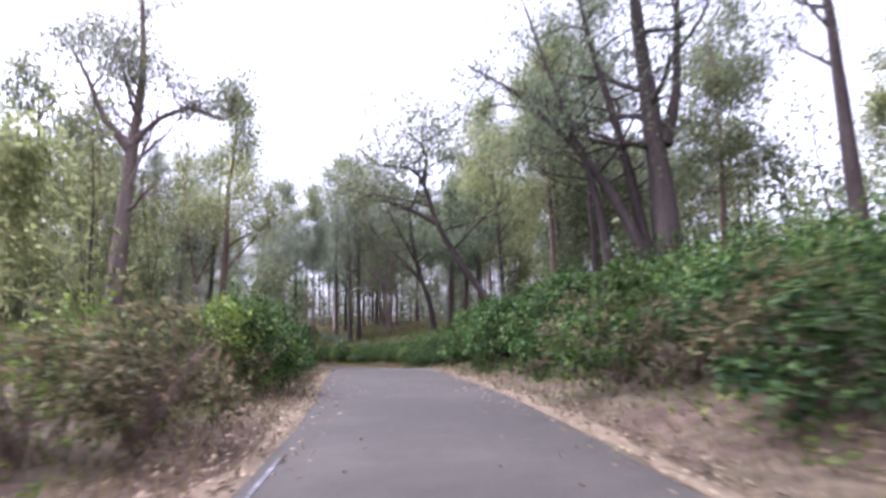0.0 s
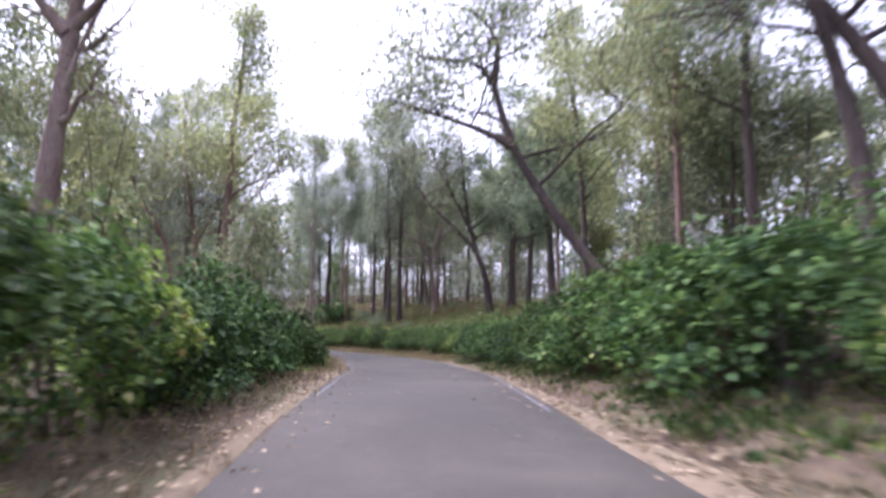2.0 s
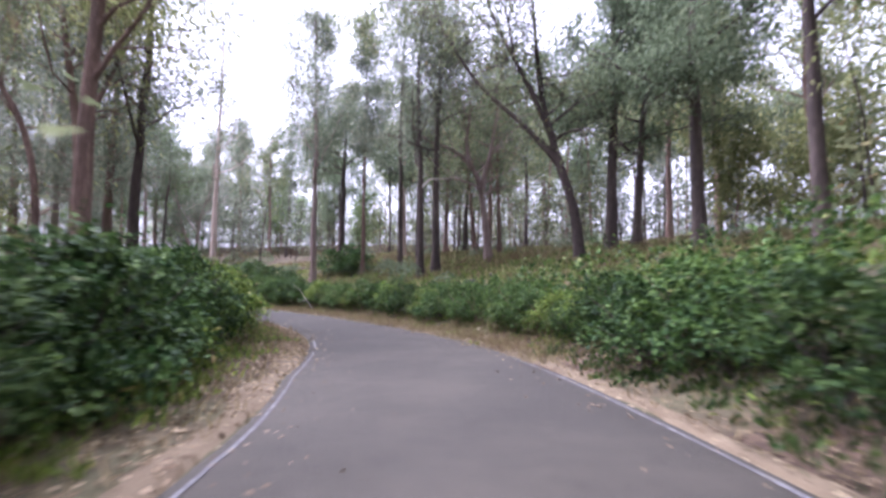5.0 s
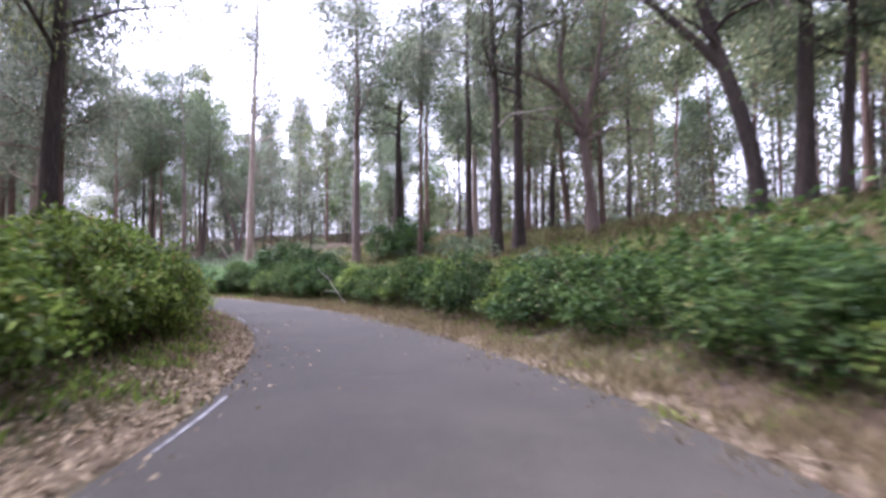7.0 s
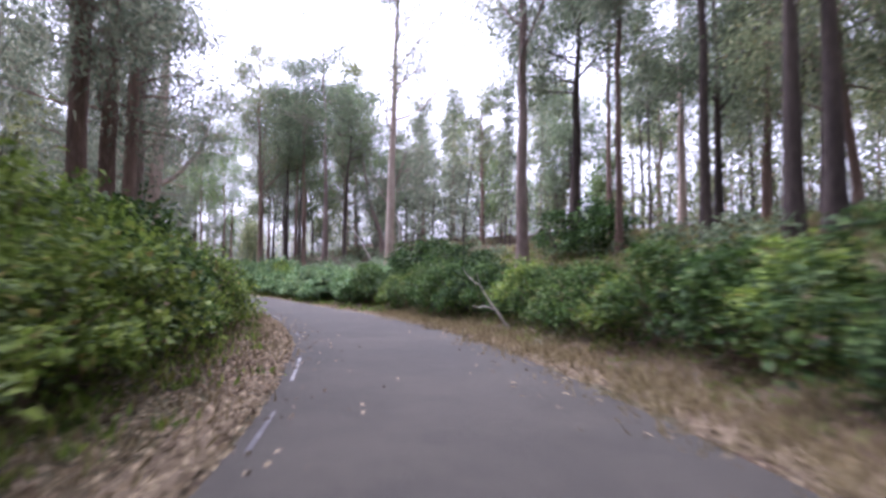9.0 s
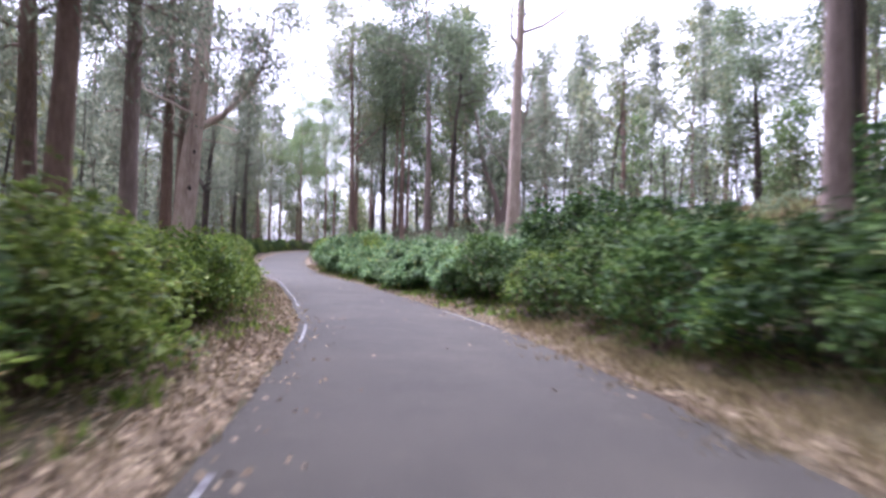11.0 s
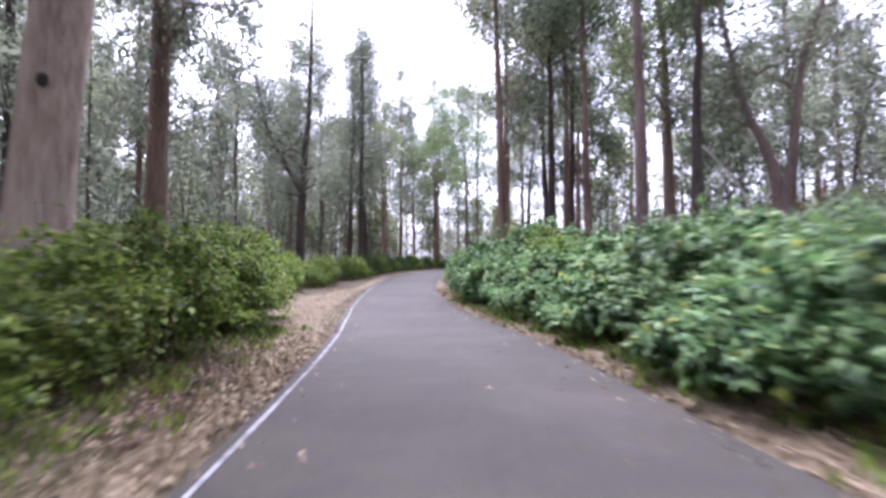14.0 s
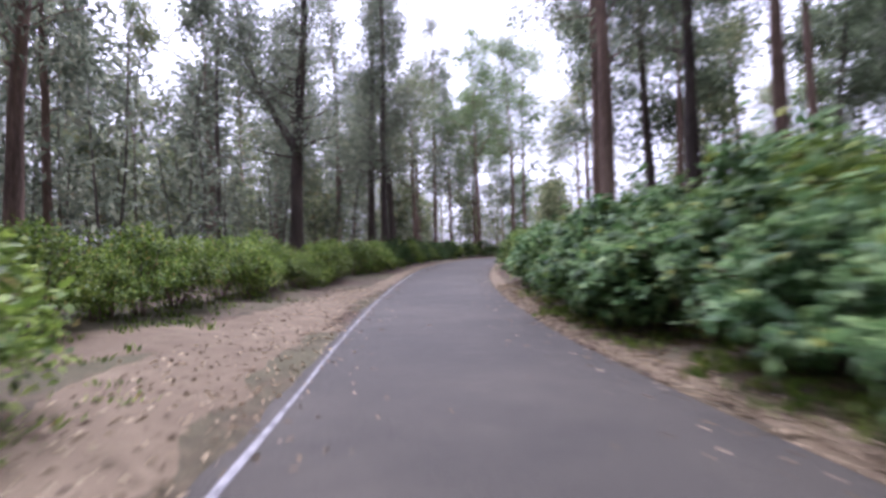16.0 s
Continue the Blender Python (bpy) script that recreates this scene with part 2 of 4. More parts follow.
# ---- the line of the road and the lie of the land ----
ROAD = [(3.6, -45, -2.2), (2.6, -30, -1.95), (1.47, -12.5, -1.63), (0.7, 0.0, -1.4), (0.27, 6.4, -1.29), (-0.4, 12.8, -1.13),
        (-1.43, 19.5, -1.04), (-2.43, 26.1, -1.04), (-3.16, 32.7, -1.28), (-3.94, 39.1, -1.61), (-5.44, 44.9, -1.7),
        (-7.52, 50.4, -1.76), (-10.47, 55.8, -1.85), (-14.13, 61.1, -1.89), (-18.47, 66.3, -1.89), (-23.46, 71.4, -1.93),
        (-28.81, 76.1, -1.98), (-34.35, 80.0, -1.98), (-39.81, 83.5, -1.96), (-45.67, 87.1, -1.87), (-56.0, 93.2, -1.75),
        (-69.3, 102.1, -1.2), (-78.7, 109.7, -0.5), (-87.5, 118, -0.05), (-92.5, 126, 0.3), (-93.5, 136, 0.6), (-91, 150, 0.9), (-86, 170, 1.1)]
# how far the asphalt reaches to the left and to the right of the line, by metres along the road
EDGE_S = [-60, 20, 27, 33, 39, 45, 50, 55, 62, 72, 80, 90, 98, 104, 112, 122, 140, 300]
EDGE_LEFT = [2.2, 2.2, 2.2, 2.65, 3.05, 3.1, 2.7, 2.3, 1.98, 1.93, 2.15, 2.25, 2.12, 2.0, 1.98, 2.15, 2.3, 2.3]
EDGE_RIGHT = [1.75, 1.75, 1.95, 2.1, 2.12, 2.12, 2.15, 2.12, 2.12, 2.22, 2.1, 1.95, 2.2, 2.2, 2.1, 2.0, 2.0, 2.0]


def edge(s, side):
    return np.interp(s, EDGE_S, EDGE_LEFT if side < 0 else EDGE_RIGHT)




def smooth_line(points, step=0.5):
    p = np.array(points, float)
    p = np.vstack([2 * p[0] - p[1], p, 2 * p[-1] - p[-2]])
    out = []
    for i in range(1, len(p) - 2):
        n = max(2, int(np.linalg.norm(p[i + 1] - p[i]) / step))
        u = np.linspace(0, 1, n, endpoint=False)[:, None]
        out.append(0.5 * (2 * p[i] + (p[i + 1] - p[i - 1]) * u + (2 * p[i - 1] - 5 * p[i] + 4 * p[i + 1] - p[i + 2]) * u ** 2
                          + (3 * p[i] - p[i - 1] - 3 * p[i + 1] + p[i + 2]) * u ** 3))
    out.append(p[-2][None])
    return np.concatenate(out)


LINE = smooth_line(ROAD)
TANGENT = unit(np.gradient(LINE[:, :2], axis=0))
RIGHT = np.stack([TANGENT[:, 1], -TANGENT[:, 0]], 1)
RUN = np.concatenate([[0], np.cumsum(np.linalg.norm(np.diff(LINE[:, :2], axis=0), axis=1))])
RUN -= RUN[np.argmin(np.abs(LINE[:, 1]))]      # 0 where the camera starts


def road_frame(xy):
    """Along the road, to the right of its middle, and the road's height there, for an array of places."""
    xy = np.asarray(xy, float).reshape(-1, 2)
    i = np.empty(len(xy), int)
    for a in range(0, len(xy), 4000):
        d = ((xy[a:a + 4000, None] - LINE[None, :, :2]) ** 2).sum(-1)
        i[a:a + 4000] = d.argmin(1)
    off = xy - LINE[i, :2]
    side = (off * RIGHT[i]).sum(1)
    dist = np.linalg.norm(off, axis=1)
    return RUN[i], np.where(side < 0, -dist, dist), LINE[i, 2]


BANK_D = [0, 2.1, 2.25, 3.2, 4.5, 6.0, 10, 15, 25, 60, 150, 3000]
BANK_Z = [-0.08, -0.07, 0.0, 0.08, 0.55, 1.1, 2.2, 3.3, 4.8, 6.0, 6.5, 6.5]
LEFT_D = [0, 2.1, 2.25, 4.0, 7, 15, 40, 80, 3000]
LEFT_Z = [-0.08, -0.07, 0.0, 0.1, 0.35, 0.9, 2.2, 3.0, 3.0]


def ground_height(xy):
    xy = np.asarray(xy, float).reshape(-1, 2)
    s, d, z = road_frame(xy)
    past_right, past_left = np.maximum(d - edge(s, 1) + 2.1, 0), np.maximum(-d - edge(s, -1) + 2.1, 0)
    rise = np.where(d > 0, np.interp(past_right, BANK_D, BANK_Z), np.interp(past_left, LEFT_D, LEFT_Z))
    lump = (np.sin(xy[:, 0] * 0.9 + 1.3 * np.sin(xy[:, 1] * 0.5)) + np.sin(xy[:, 1] * 1.1 + 1.7 * np.sin(xy[:, 0] * 0.37))) * 0.5
    rough = np.clip((np.abs(d) - 2.3) / 6, 0, 1)
    return z + rise + lump * 0.16 * rough


def grid_lines(lo, hi, step):
    mid = np.arange(lo, hi, step)
    g = np.cumsum(np.geomspace(step, 260, 26))
    return np.concatenate([(lo - g)[::-1], mid, hi + g])


def build_ground():
    xs, ys = grid_lines(-112, 34, 1.1), grid_lines(-30, 150, 1.1)
    gx, gy = np.meshgrid(xs, ys)
    xy = np.stack([gx.ravel(), gy.ravel()], 1)
    v = np.column_stack([xy, ground_height(xy)])
    i = np.arange(len(ys) - 1)[:, None] * len(xs) + np.arange(len(xs) - 1)[None]
    q = np.stack([i, i + 1, i + len(xs) + 1, i + len(xs)], -1).reshape(-1, 4)
    tagged(new("ground", quad_mesh("ground", v, q, GROUND, True)), "forest floor of dry soil, straw and fallen leaves",
           "ground", kind="structure")


def strip(line, across, heights, wobble, rng):
    """A ribbon along the road with the given offsets across it."""
    rows = []
    for k, (a, h) in enumerate(zip(across, heights)):
        o = a + (wobble * np.convolve(rng.normal(0, 1, len(line)), np.ones(5) / 5, "same")[:len(line)] if k in (0, len(across) - 1) else 0)
        xy = LINE[line, :2] + RIGHT[line] * np.broadcast_to(o, (len(line),))[:, None]
        rows.append(np.column_stack([xy, LINE[line, 2] + h]))
    v = np.stack(rows, 1).reshape(-1, 3)
    n = len(across)
    i = np.arange(len(line) - 1)[:, None] * n + np.arange(n - 1)[None]
    return v, np.stack([i, i + 1, i + n + 1, i + n], -1).reshape(-1, 4)


def build_road():
    rng = np.random.default_rng(3)
    idx = np.arange(len(LINE))
    lo, hi = -edge(RUN, -1), edge(RUN, 1)
    v, q = strip(idx, [lo - 0.12, lo, lo * 0.5, 0, hi * 0.5, hi, hi + 0.12], [-0.05, 0.012, 0.03, 0.04, 0.03, 0.012, -0.05], 0.07, rng)
    tagged(new("road", quad_mesh("road", v, q, ASPHALT, True)), "narrow grey asphalt forest road with ragged edges", "road", kind="structure")


def build_lines():
    """Worn white edge lines, painted in stretches."""
    rng = np.random.default_rng(4)
    for lo, hi, side, paint in ((50.4, 53.4, -1, PAINT), (62.5, 64.5, -1, FADED_PAINT), (66, 69.4, -1, PAINT), (73.2, 75.2, -1, FADED_PAINT), (81, 84.5, -1, PAINT),
                                (89.5, 175, -1, PAINT), (22, 48, 1, FADED_PAINT), (83, 88.5, 1, PAINT), (-3, 8, -1, FADED_PAINT), (24, 50, -1, FADED_PAINT)):
        idx = np.where((RUN >= lo) & (RUN <= hi))[0]
        off = side * (edge(RUN[idx], side) - 0.12)
        v, q = strip(idx, [off - 0.028, off + 0.028], [0.021, 0.022], 0.016, rng)
        tagged(new("road_marking", quad_mesh("road_marking", v, q, paint)), "worn white painted edge line on the asphalt", "road marking", kind="structure")


# ---- plants ----


def shrub_kind(seed, radius, height, leaf, width, count, foliage, bark, droop=0.2, lobed=False, stems=9, level=0.9):
    """A shrub: stems from one root and a lumpy mass of leaves."""
    rng = np.random.default_rng(seed)
    core = (np.array([0, 0, height * 0.42]), np.array([radius * 0.72, radius * 0.72, height * 0.4]))
    lumps = [core]
    for k in range(26):
        a, up = k * 2.4 + rng.uniform(-0.4, 0.4), rng.uniform(0, 1) ** 0.8
        out = radius * (0.95 - 0.75 * up ** 2.2) * rng.uniform(0.8, 1.1)
        size = rng.uniform(0.2, 0.36) * radius
        lumps.append((np.array([math.cos(a) * out, math.sin(a) * out, (0.14 + 0.84 * up) * height * rng.uniform(0.92, 1.1)]), np.array([size, size, size * 0.75])))
    share = np.array([6.0 * radius * 0.2] + [s[0] for _, s in lumps[1:]])
    pick = rng.choice(len(lumps), count, p=share / share.sum())
    way = unit(rng.normal(0, 1, (count, 3)) + np.where(pick > 0, 0.75, 0.0)[:, None] * np.array([0, 0, 1.0]))
    centre = np.array([lumps[i][0] for i in pick]) + way * np.array([lumps[i][1] for i in pick]) * rng.uniform(0.45, 1.15, (count, 1))
    shoot = rng.uniform(0, 1, count) < 0.04
    centre[shoot, 2] += rng.uniform(0.1, 0.28, shoot.sum()) * height * (centre[shoot, 2] > height * 0.7)
    keep = (centre[:, 2] > 0.03) & (rng.uniform(0, 1, count) < np.interp(centre[:, 2] / height, [0, 0.15, 0.4, 1], [0.75, 0.9, 1, 1]))
    centre, way = centre[keep], way[keep]
    along = way * 0.7 + rng.normal(0, 0.55, centre.shape) + np.array([0, 0, -droop])
    facing = way * 0.8 + rng.normal(0, 0.35, centre.shape) + np.array([0, 0, level])
    crown = quad_mesh("shrub_foliage", *leaves(rng, centre, along, facing, leaf, width, 0.2, lobed), foliage)
    runs = []
    for _ in range(stems):
        a, out = rng.uniform(0, 6.28), rng.uniform(0.3, 0.9) * radius
        top = np.array([math.cos(a) * out, math.sin(a) * out, rng.uniform(0.5, 0.95) * height])
        u = np.linspace(0, 1, 5)[:, None]
        pts = np.array([math.cos(a), math.sin(a), 0]) * 0.08 + top * np.concatenate([u ** 1.5, u ** 1.5, u], 1) + rng.normal(0, 0.03, (5, 3)) * u
        pts[0, 2] = -0.1
        runs.append((pts, np.linspace(0.02, 0.006, 5) * (0.6 + height * 0.4)))
    return crown, quad_mesh("shrub_stems", *tubes(runs), bark, True)


def plant(name, meshes, names, place, label, category, group):
    root = new(name)
    root.matrix_basis = place
    for nm, me in zip(names, meshes):
        part(nm, me, root)
    return tagged(root, label, category, group)


def bend(rng, start, way, length, n, wander, lift):
    """Points of a limb that starts one way and slowly turns up or down."""
    pts, p, d = [np.array(start, float)], np.array(start, float), unit(np.array(way, float))
    for _ in range(n):
        d = unit(d + rng.normal(0, wander, 3) + np.array([0, 0, lift]))
        p = p + d * length / n
        pts.append(p)
    return np.array(pts)


def taper(n, a, b):
    return a + (b - a) * np.linspace(0, 1, n) ** 0.8


STYLES = {
    # height, trunk radius, first limb, limbs, limb reach, rise, lift, clump size, leaves, leaf length, width
    "gum": (23, 0.38, 0.36, 13, 5.8, 0.8, 0.08, 1.25, 8500, 0.34, 0.125),
    "oak": (25, 0.30, 0.27, 38, 3.2, 0.5, 0.02, 1.0, 9000, 0.34, 0.115),
    "dark": (15, 0.27, 0.34, 14, 5.2, 0.5, 0.02, 1.25, 9500, 0.34, 0.15),
    "broad": (20, 0.32, 0.36, 18, 6.2, 0.55, 0.05, 1.5, 12000, 0.34, 0.14),
    "canopy": (21, 0.27, 0.58, 13, 5.6, 0.35, 0.03, 1.25, 7500, 0.34, 0.14),
    "pole": (23, 0.17, 0.45, 16, 2.4, 0.6, 0.04, 0.95, 4600, 0.34, 0.12),
    "young": (12, 0.13, 0.16, 24, 3.0, 0.6, 0.06, 1.0, 7000, 0.30, 0.13),
    "low": (8, 0.10, 0.12, 16, 3.2, 0.6, 0.05, 1.1, 4800, 0.34, 0.15),
}


def tree_runs(rng, style, spine, radius, sprigs=2):
    """Limbs, twigs and leaf clumps on a given spine."""
    height, _, first, limbs, reach, rise, lift, clump, count, leaf, width = STYLES[style]
    n = len(spine)
    runs = [(spine, taper(n, radius, radius * 0.16))]
    runs[0][1][0] *= 1.35
    clumps = [spine[-1], spine[-1] - np.array([0, 0, 0.8])]
    for k in range(limbs):
        u = first + (0.98 - first) * ((k + rng.uniform(0, 0.9)) / limbs)
        f = u * (n - 1)
        i = min(int(f), n - 2)
        at = spine[i] + (spine[i + 1] - spine[i]) * (f - i)
        a = rng.uniform(0, 6.28)
        length = reach * rng.uniform(0.6, 1.15) * (1.15 - 0.75 * (u - first) / (1 - first) if style != "dark" else 1.05 - 0.35 * u)
        limb = bend(rng, at, (math.cos(a), math.sin(a), rise * rng.uniform(0.4, 1.5)), length, 5, 0.18, lift)
        r0 = radius * (1 - u * 0.8) * (0.24 if style == "oak" else 0.4)
        runs.append((limb, taper(6, r0, 0.015)))
        for j in range(3 if style in ("oak", "pole", "young") or not sprigs else 5):
            m = rng.integers(1, 5)
            w = unit(limb[m + 1] - limb[m]) + rng.normal(0, 0.6, 3)
            twig = bend(rng, limb[m], w, length * rng.uniform(0.25, 0.5), 2, 0.25, lift)
            runs.append((twig, taper(3, r0 * 0.4, 0.008)))
            clumps += [twig[-1], twig[-2]]
            for _ in range(sprigs):
                sprig = bend(rng, twig[rng.integers(1, 3)], unit(w) + rng.normal(0, 0.7, 3), length * rng.uniform(0.15, 0.3), 2, 0.3, lift)
                runs.append((sprig, taper(3, max(r0 * 0.2, 0.012), 0.006)))
                clumps.append(sprig[-1])
        clumps += [limb[-1], limb[-2]]
    return runs, np.array(clumps), (clump, count, leaf, width)


def tree_meshes(rng, style, spine, radius, bark, foliage, extra=(), more=1.0, thin=1.0, coarse=1.0):
    runs, clumps, (clump, count, leaf, width) = tree_runs(rng, style, spine, radius, 2 if coarse < 1 else 0)
    limbs = []
    for spine2, r2 in extra:
        runs2, clumps2, _ = tree_runs(rng, style, spine2, r2)
        limbs.append(quad_mesh("limb", *tubes(runs2, 8), bark, True))
        clumps = np.concatenate([clumps, clumps2])
    count = int(count * more)
    pick = rng.integers(0, len(clumps), count)
    size = rng.uniform(0.5, 1.2, len(clumps))[pick][:, None] * clump * thin
    off = rng.normal(0, 0.55, (count, 3))
    centre = clumps[pick] + off * size * np.array([1, 1, 0.8])
    along = off * 0.6 + rng.normal(0, 0.5, (count, 3)) + np.array([0, 0, -0.45])
    facing = rng.normal(0, 1, (count, 3)) + np.array([0, 0, 0.6])
    return (quad_mesh("trunk", *tubes(runs, 9 if coarse < 1 else 6), bark, True), quad_mesh("crown", *sprays(rng, centre, along, facing, leaf * coarse, width * coarse), foliage), *limbs)


def straight_spine(rng, height, lean=(0, 0), wander=0.35, n=14):
    u = np.linspace(0, 1, n)
    wob = np.cumsum(rng.normal(0, wander / 3, (n, 2)), 0) * u[:, None]
    return np.column_stack([lean[0] * u ** 1.2 * height + wob[:, 0], lean[1] * u ** 1.2 * height + wob[:, 1], u * height - 0.15])


TREE_LABELS = {"gum": "tall gum tree with a brown trunk and sparse grey-green crown", "oak": "tall straight forest tree with a narrow feathery crown",
               "dark": "spreading tree with a dark trunk and dense dark foliage", "pole": "slender pole-like tree with a small high crown", "canopy": "tall tree with a bare trunk and a spreading high crown", "broad": "broad-crowned forest tree with a full grey-green canopy",
               "young": "young leafy tree with light green foliage", "low": "low bushy understorey tree with dense leaves"}


def base_pose(x, y, rz=0.0, scale=1.0, sink=0.0):
    z = float(ground_height([(x, y)])[0]) - sink
    return pose(x, y, z, 0, 0, rz) @ Matrix.Scale(scale, 4)


def named_tree(seed, x, y, style, height=None, radius=None, bark=BARK_BROWN, foliage=LEAF_GUM, lean=(0, 0), spine=None, extra=(), label="",
               more=1.0, thin=1.0):
    rng = np.random.default_rng(seed)
    h = height or STYLES[style][0]
    sp = straight_spine(rng, h, lean) if spine is None else smooth_line(spine, 0.9)
    ex = [(smooth_line(s, 0.9), r) for s, r in extra]
    meshes = tree_meshes(rng, style, sp, radius or STYLES[style][1], bark, foliage, ex, more * 1.5, thin, 0.74)
    return plant("tree", meshes, ("trunk", "crown") + ("limb",) * len(ex), base_pose(x, y), label or TREE_LABELS[style], "tree", "trees of the wood")


# ---- ground, road ----
build_ground()
build_road()
build_lines()


def build_track():
    """A sandy track that leaves the road on the low side."""
    rng = np.random.default_rng(6)
    mid = smooth_line([(-62.6, 96.0, 0), (-60.6, 93.0, 0), (-58.8, 90.2, 0), (-57.3, 87.4, 0), (-56.3, 84.0, 0), (-55.6, 78.0, 0), (-56, 70, 0)], 0.4)[:, :2]
    way = unit(np.gradient(mid, axis=0))
    out = np.stack([way[:, 1], -way[:, 0]], 1)
    half = np.interp(np.arange(len(mid)), [0, 8, 16, 60], [3.0, 2.3, 1.55, 1.2])
    across = np.linspace(-1, 1, 9)
    xy = mid[:, None] + out[:, None] * (half[:, None] * across[None] * (1 + np.where(np.abs(across) > 0.9, rng.normal(0, 0.08, (len(mid), 9)), 0)))[..., None]
    flat = xy.reshape(-1, 2)
    _, d, _ = road_frame(flat)
    keep = d < -2.12
    z = ground_height(flat) + np.where(np.abs(np.tile(across, len(mid))) > 0.9, -0.03, 0.022) + rng.normal(0, 0.004, len(flat))
    n = 9
    i = np.arange(len(mid) - 1)[:, None] * n + np.arange(n - 1)[None]
    q = np.stack([i, i + 1, i + n + 1, i + n], -1).reshape(-1, 4)
    q = q[keep[q].all(1)]
    tagged(new("dirt_track", quad_mesh("dirt_track", np.column_stack([flat, z]), q, SAND, True)), "reddish sandy track leaving the road", "track", kind="structure")


build_track()


def build_verge(side, width):
    """The dusty shoulder beside the asphalt, a thin uneven layer on the soil."""
    rng = np.random.default_rng(7 + side)
    idx = np.where((RUN > -20) & (RUN < 175))[0]
    rows = []
    for k, u in enumerate((0.0, 0.3, 0.7, 1.0)):
        reach = np.interp(RUN[idx], *width) * u + (np.convolve(rng.normal(0, 0.45, len(idx)), np.ones(4) / 4, "same") if u == 1.0 else 0)
        xy = LINE[idx, :2] + RIGHT[idx] * (side * (edge(RUN[idx], side) - 0.06 + np.maximum(reach, 0.02 + u * 0.3)))[:, None]
        rows.append(np.column_stack([xy, ground_height(xy) + (-0.03, 0.024, 0.02, -0.05)[k]]))
    v = np.stack(rows, 1).reshape(-1, 3)
    i = np.arange(len(idx) - 1)[:, None] * 4 + np.arange(3)[None]
    q = np.stack([i, i + 1, i + 5, i + 4], -1).reshape(-1, 4)
    tagged(new("verge", quad_mesh("verge", v, q if side > 0 else q[:, ::-1], SAND, True)), "dusty tan earth shoulder beside the asphalt", "verge", kind="structure")


build_verge(1, ([-20, 40, 60, 175], [0.45, 0.55, 1.1, 0.8]))
build_verge(-1, ([-20, 30, 60, 100, 106, 112, 124, 132, 175], [0.45, 0.55, 1.0, 1.0, 1.6, 3.2, 3.0, 1.2, 0.8]))

# ---- single trees beside the road ----
# the great dark tree with many stems on the bank
named_tree(11, 10.1, 26.8, "dark", 20, 0.75, BARK_DARK, LEAF_DARK,
           spine=[(0, 0, -0.3), (0.0, 0, 3), (-0.2, 0.1, 8), (-0.5, 0.2, 14), (-0.3, 0.5, 20)],
           extra=[([(-0.5, 0, -0.3), (-1.3, 0, 2.5), (-2.6, 0.4, 5.5), (-4.2, 1.0, 8.0), (-6.5, 1.5, 10.5), (-8.5, 2.0, 12)], 0.36),
                  ([(-0.4, 0.3, -0.3), (-0.9, 0.4, 3), (-1.7, 0.5, 8), (-2.8, 0.6, 13), (-3.4, 0.5, 18)], 0.34),
                  ([(0.2, 0, 7), (1.0, 0.1, 9.5), (1.4, 0.2, 13), (1.9, 0.3, 18)], 0.3),
                  ([(-2.6, 0.2, -0.2), (-2.7, 0.3, 3), (-3.4, 0.6, 7), (-4.8, 0.5, 11), (-6.0, 0.3, 15)], 0.27)],
           label="great dark many-stemmed tree on the bank above the road", more=0.62)
# the gum with forked limbs across the road
named_tree(12, -19.3, 35.9, "gum", 24, 0.62, BARK_PINK, LEAF_GUM,
           spine=[(0, 0, -0.3), (0.1, 0, 5), (0.4, 0.1, 10), (0.6, 0.2, 13.5), (0.9, 0.3, 18), (0.6, 0.2, 24)],
           extra=[([(0.6, 0.2, 13.3), (2.2, 0.1, 14.8), (4.2, 0, 15.4), (6.2, 0, 14.6), (7.4, 0, 15.6)], 0.22),
                  ([(0.5, 0.1, 13.0), (-1.2, 0, 15), (-2.6, 0.2, 18), (-4.5, 0.4, 21)], 0.26)],
           label="tall pinkish gum tree with wide forked limbs", more=1.15)
# the twisted tree that leans over the road
named_tree(13, 4.0, 34.3, "dark", 14, 0.28, BARK_DARK, LEAF_GUM,
           spine=[(0, 0, -0.3), (-1.0, 0.2, 1.6), (-2.8, 0.4, 4.2), (-4.2, 0.8, 6.8), (-4.9, 0.9, 9.2), (-5.8, 1.0, 10.2), (-7.6, 1.0, 10.4), (-8.6, 1.0, 11.4)],
           extra=[([(-4.2, 0.8, 6.8), (-5.6, 1.2, 7.6), (-7.4, 1.6, 8.4), (-9.6, 1.8, 9.2)], 0.17),
                  ([(-4.9, 0.9, 9.2), (-4.7, 1.2, 11), (-5.6, 1.4, 12.4), (-7.0, 1.2, 12.8)], 0.15)],
           label="leaning tree with twisted bare limbs over the road", more=0.5)
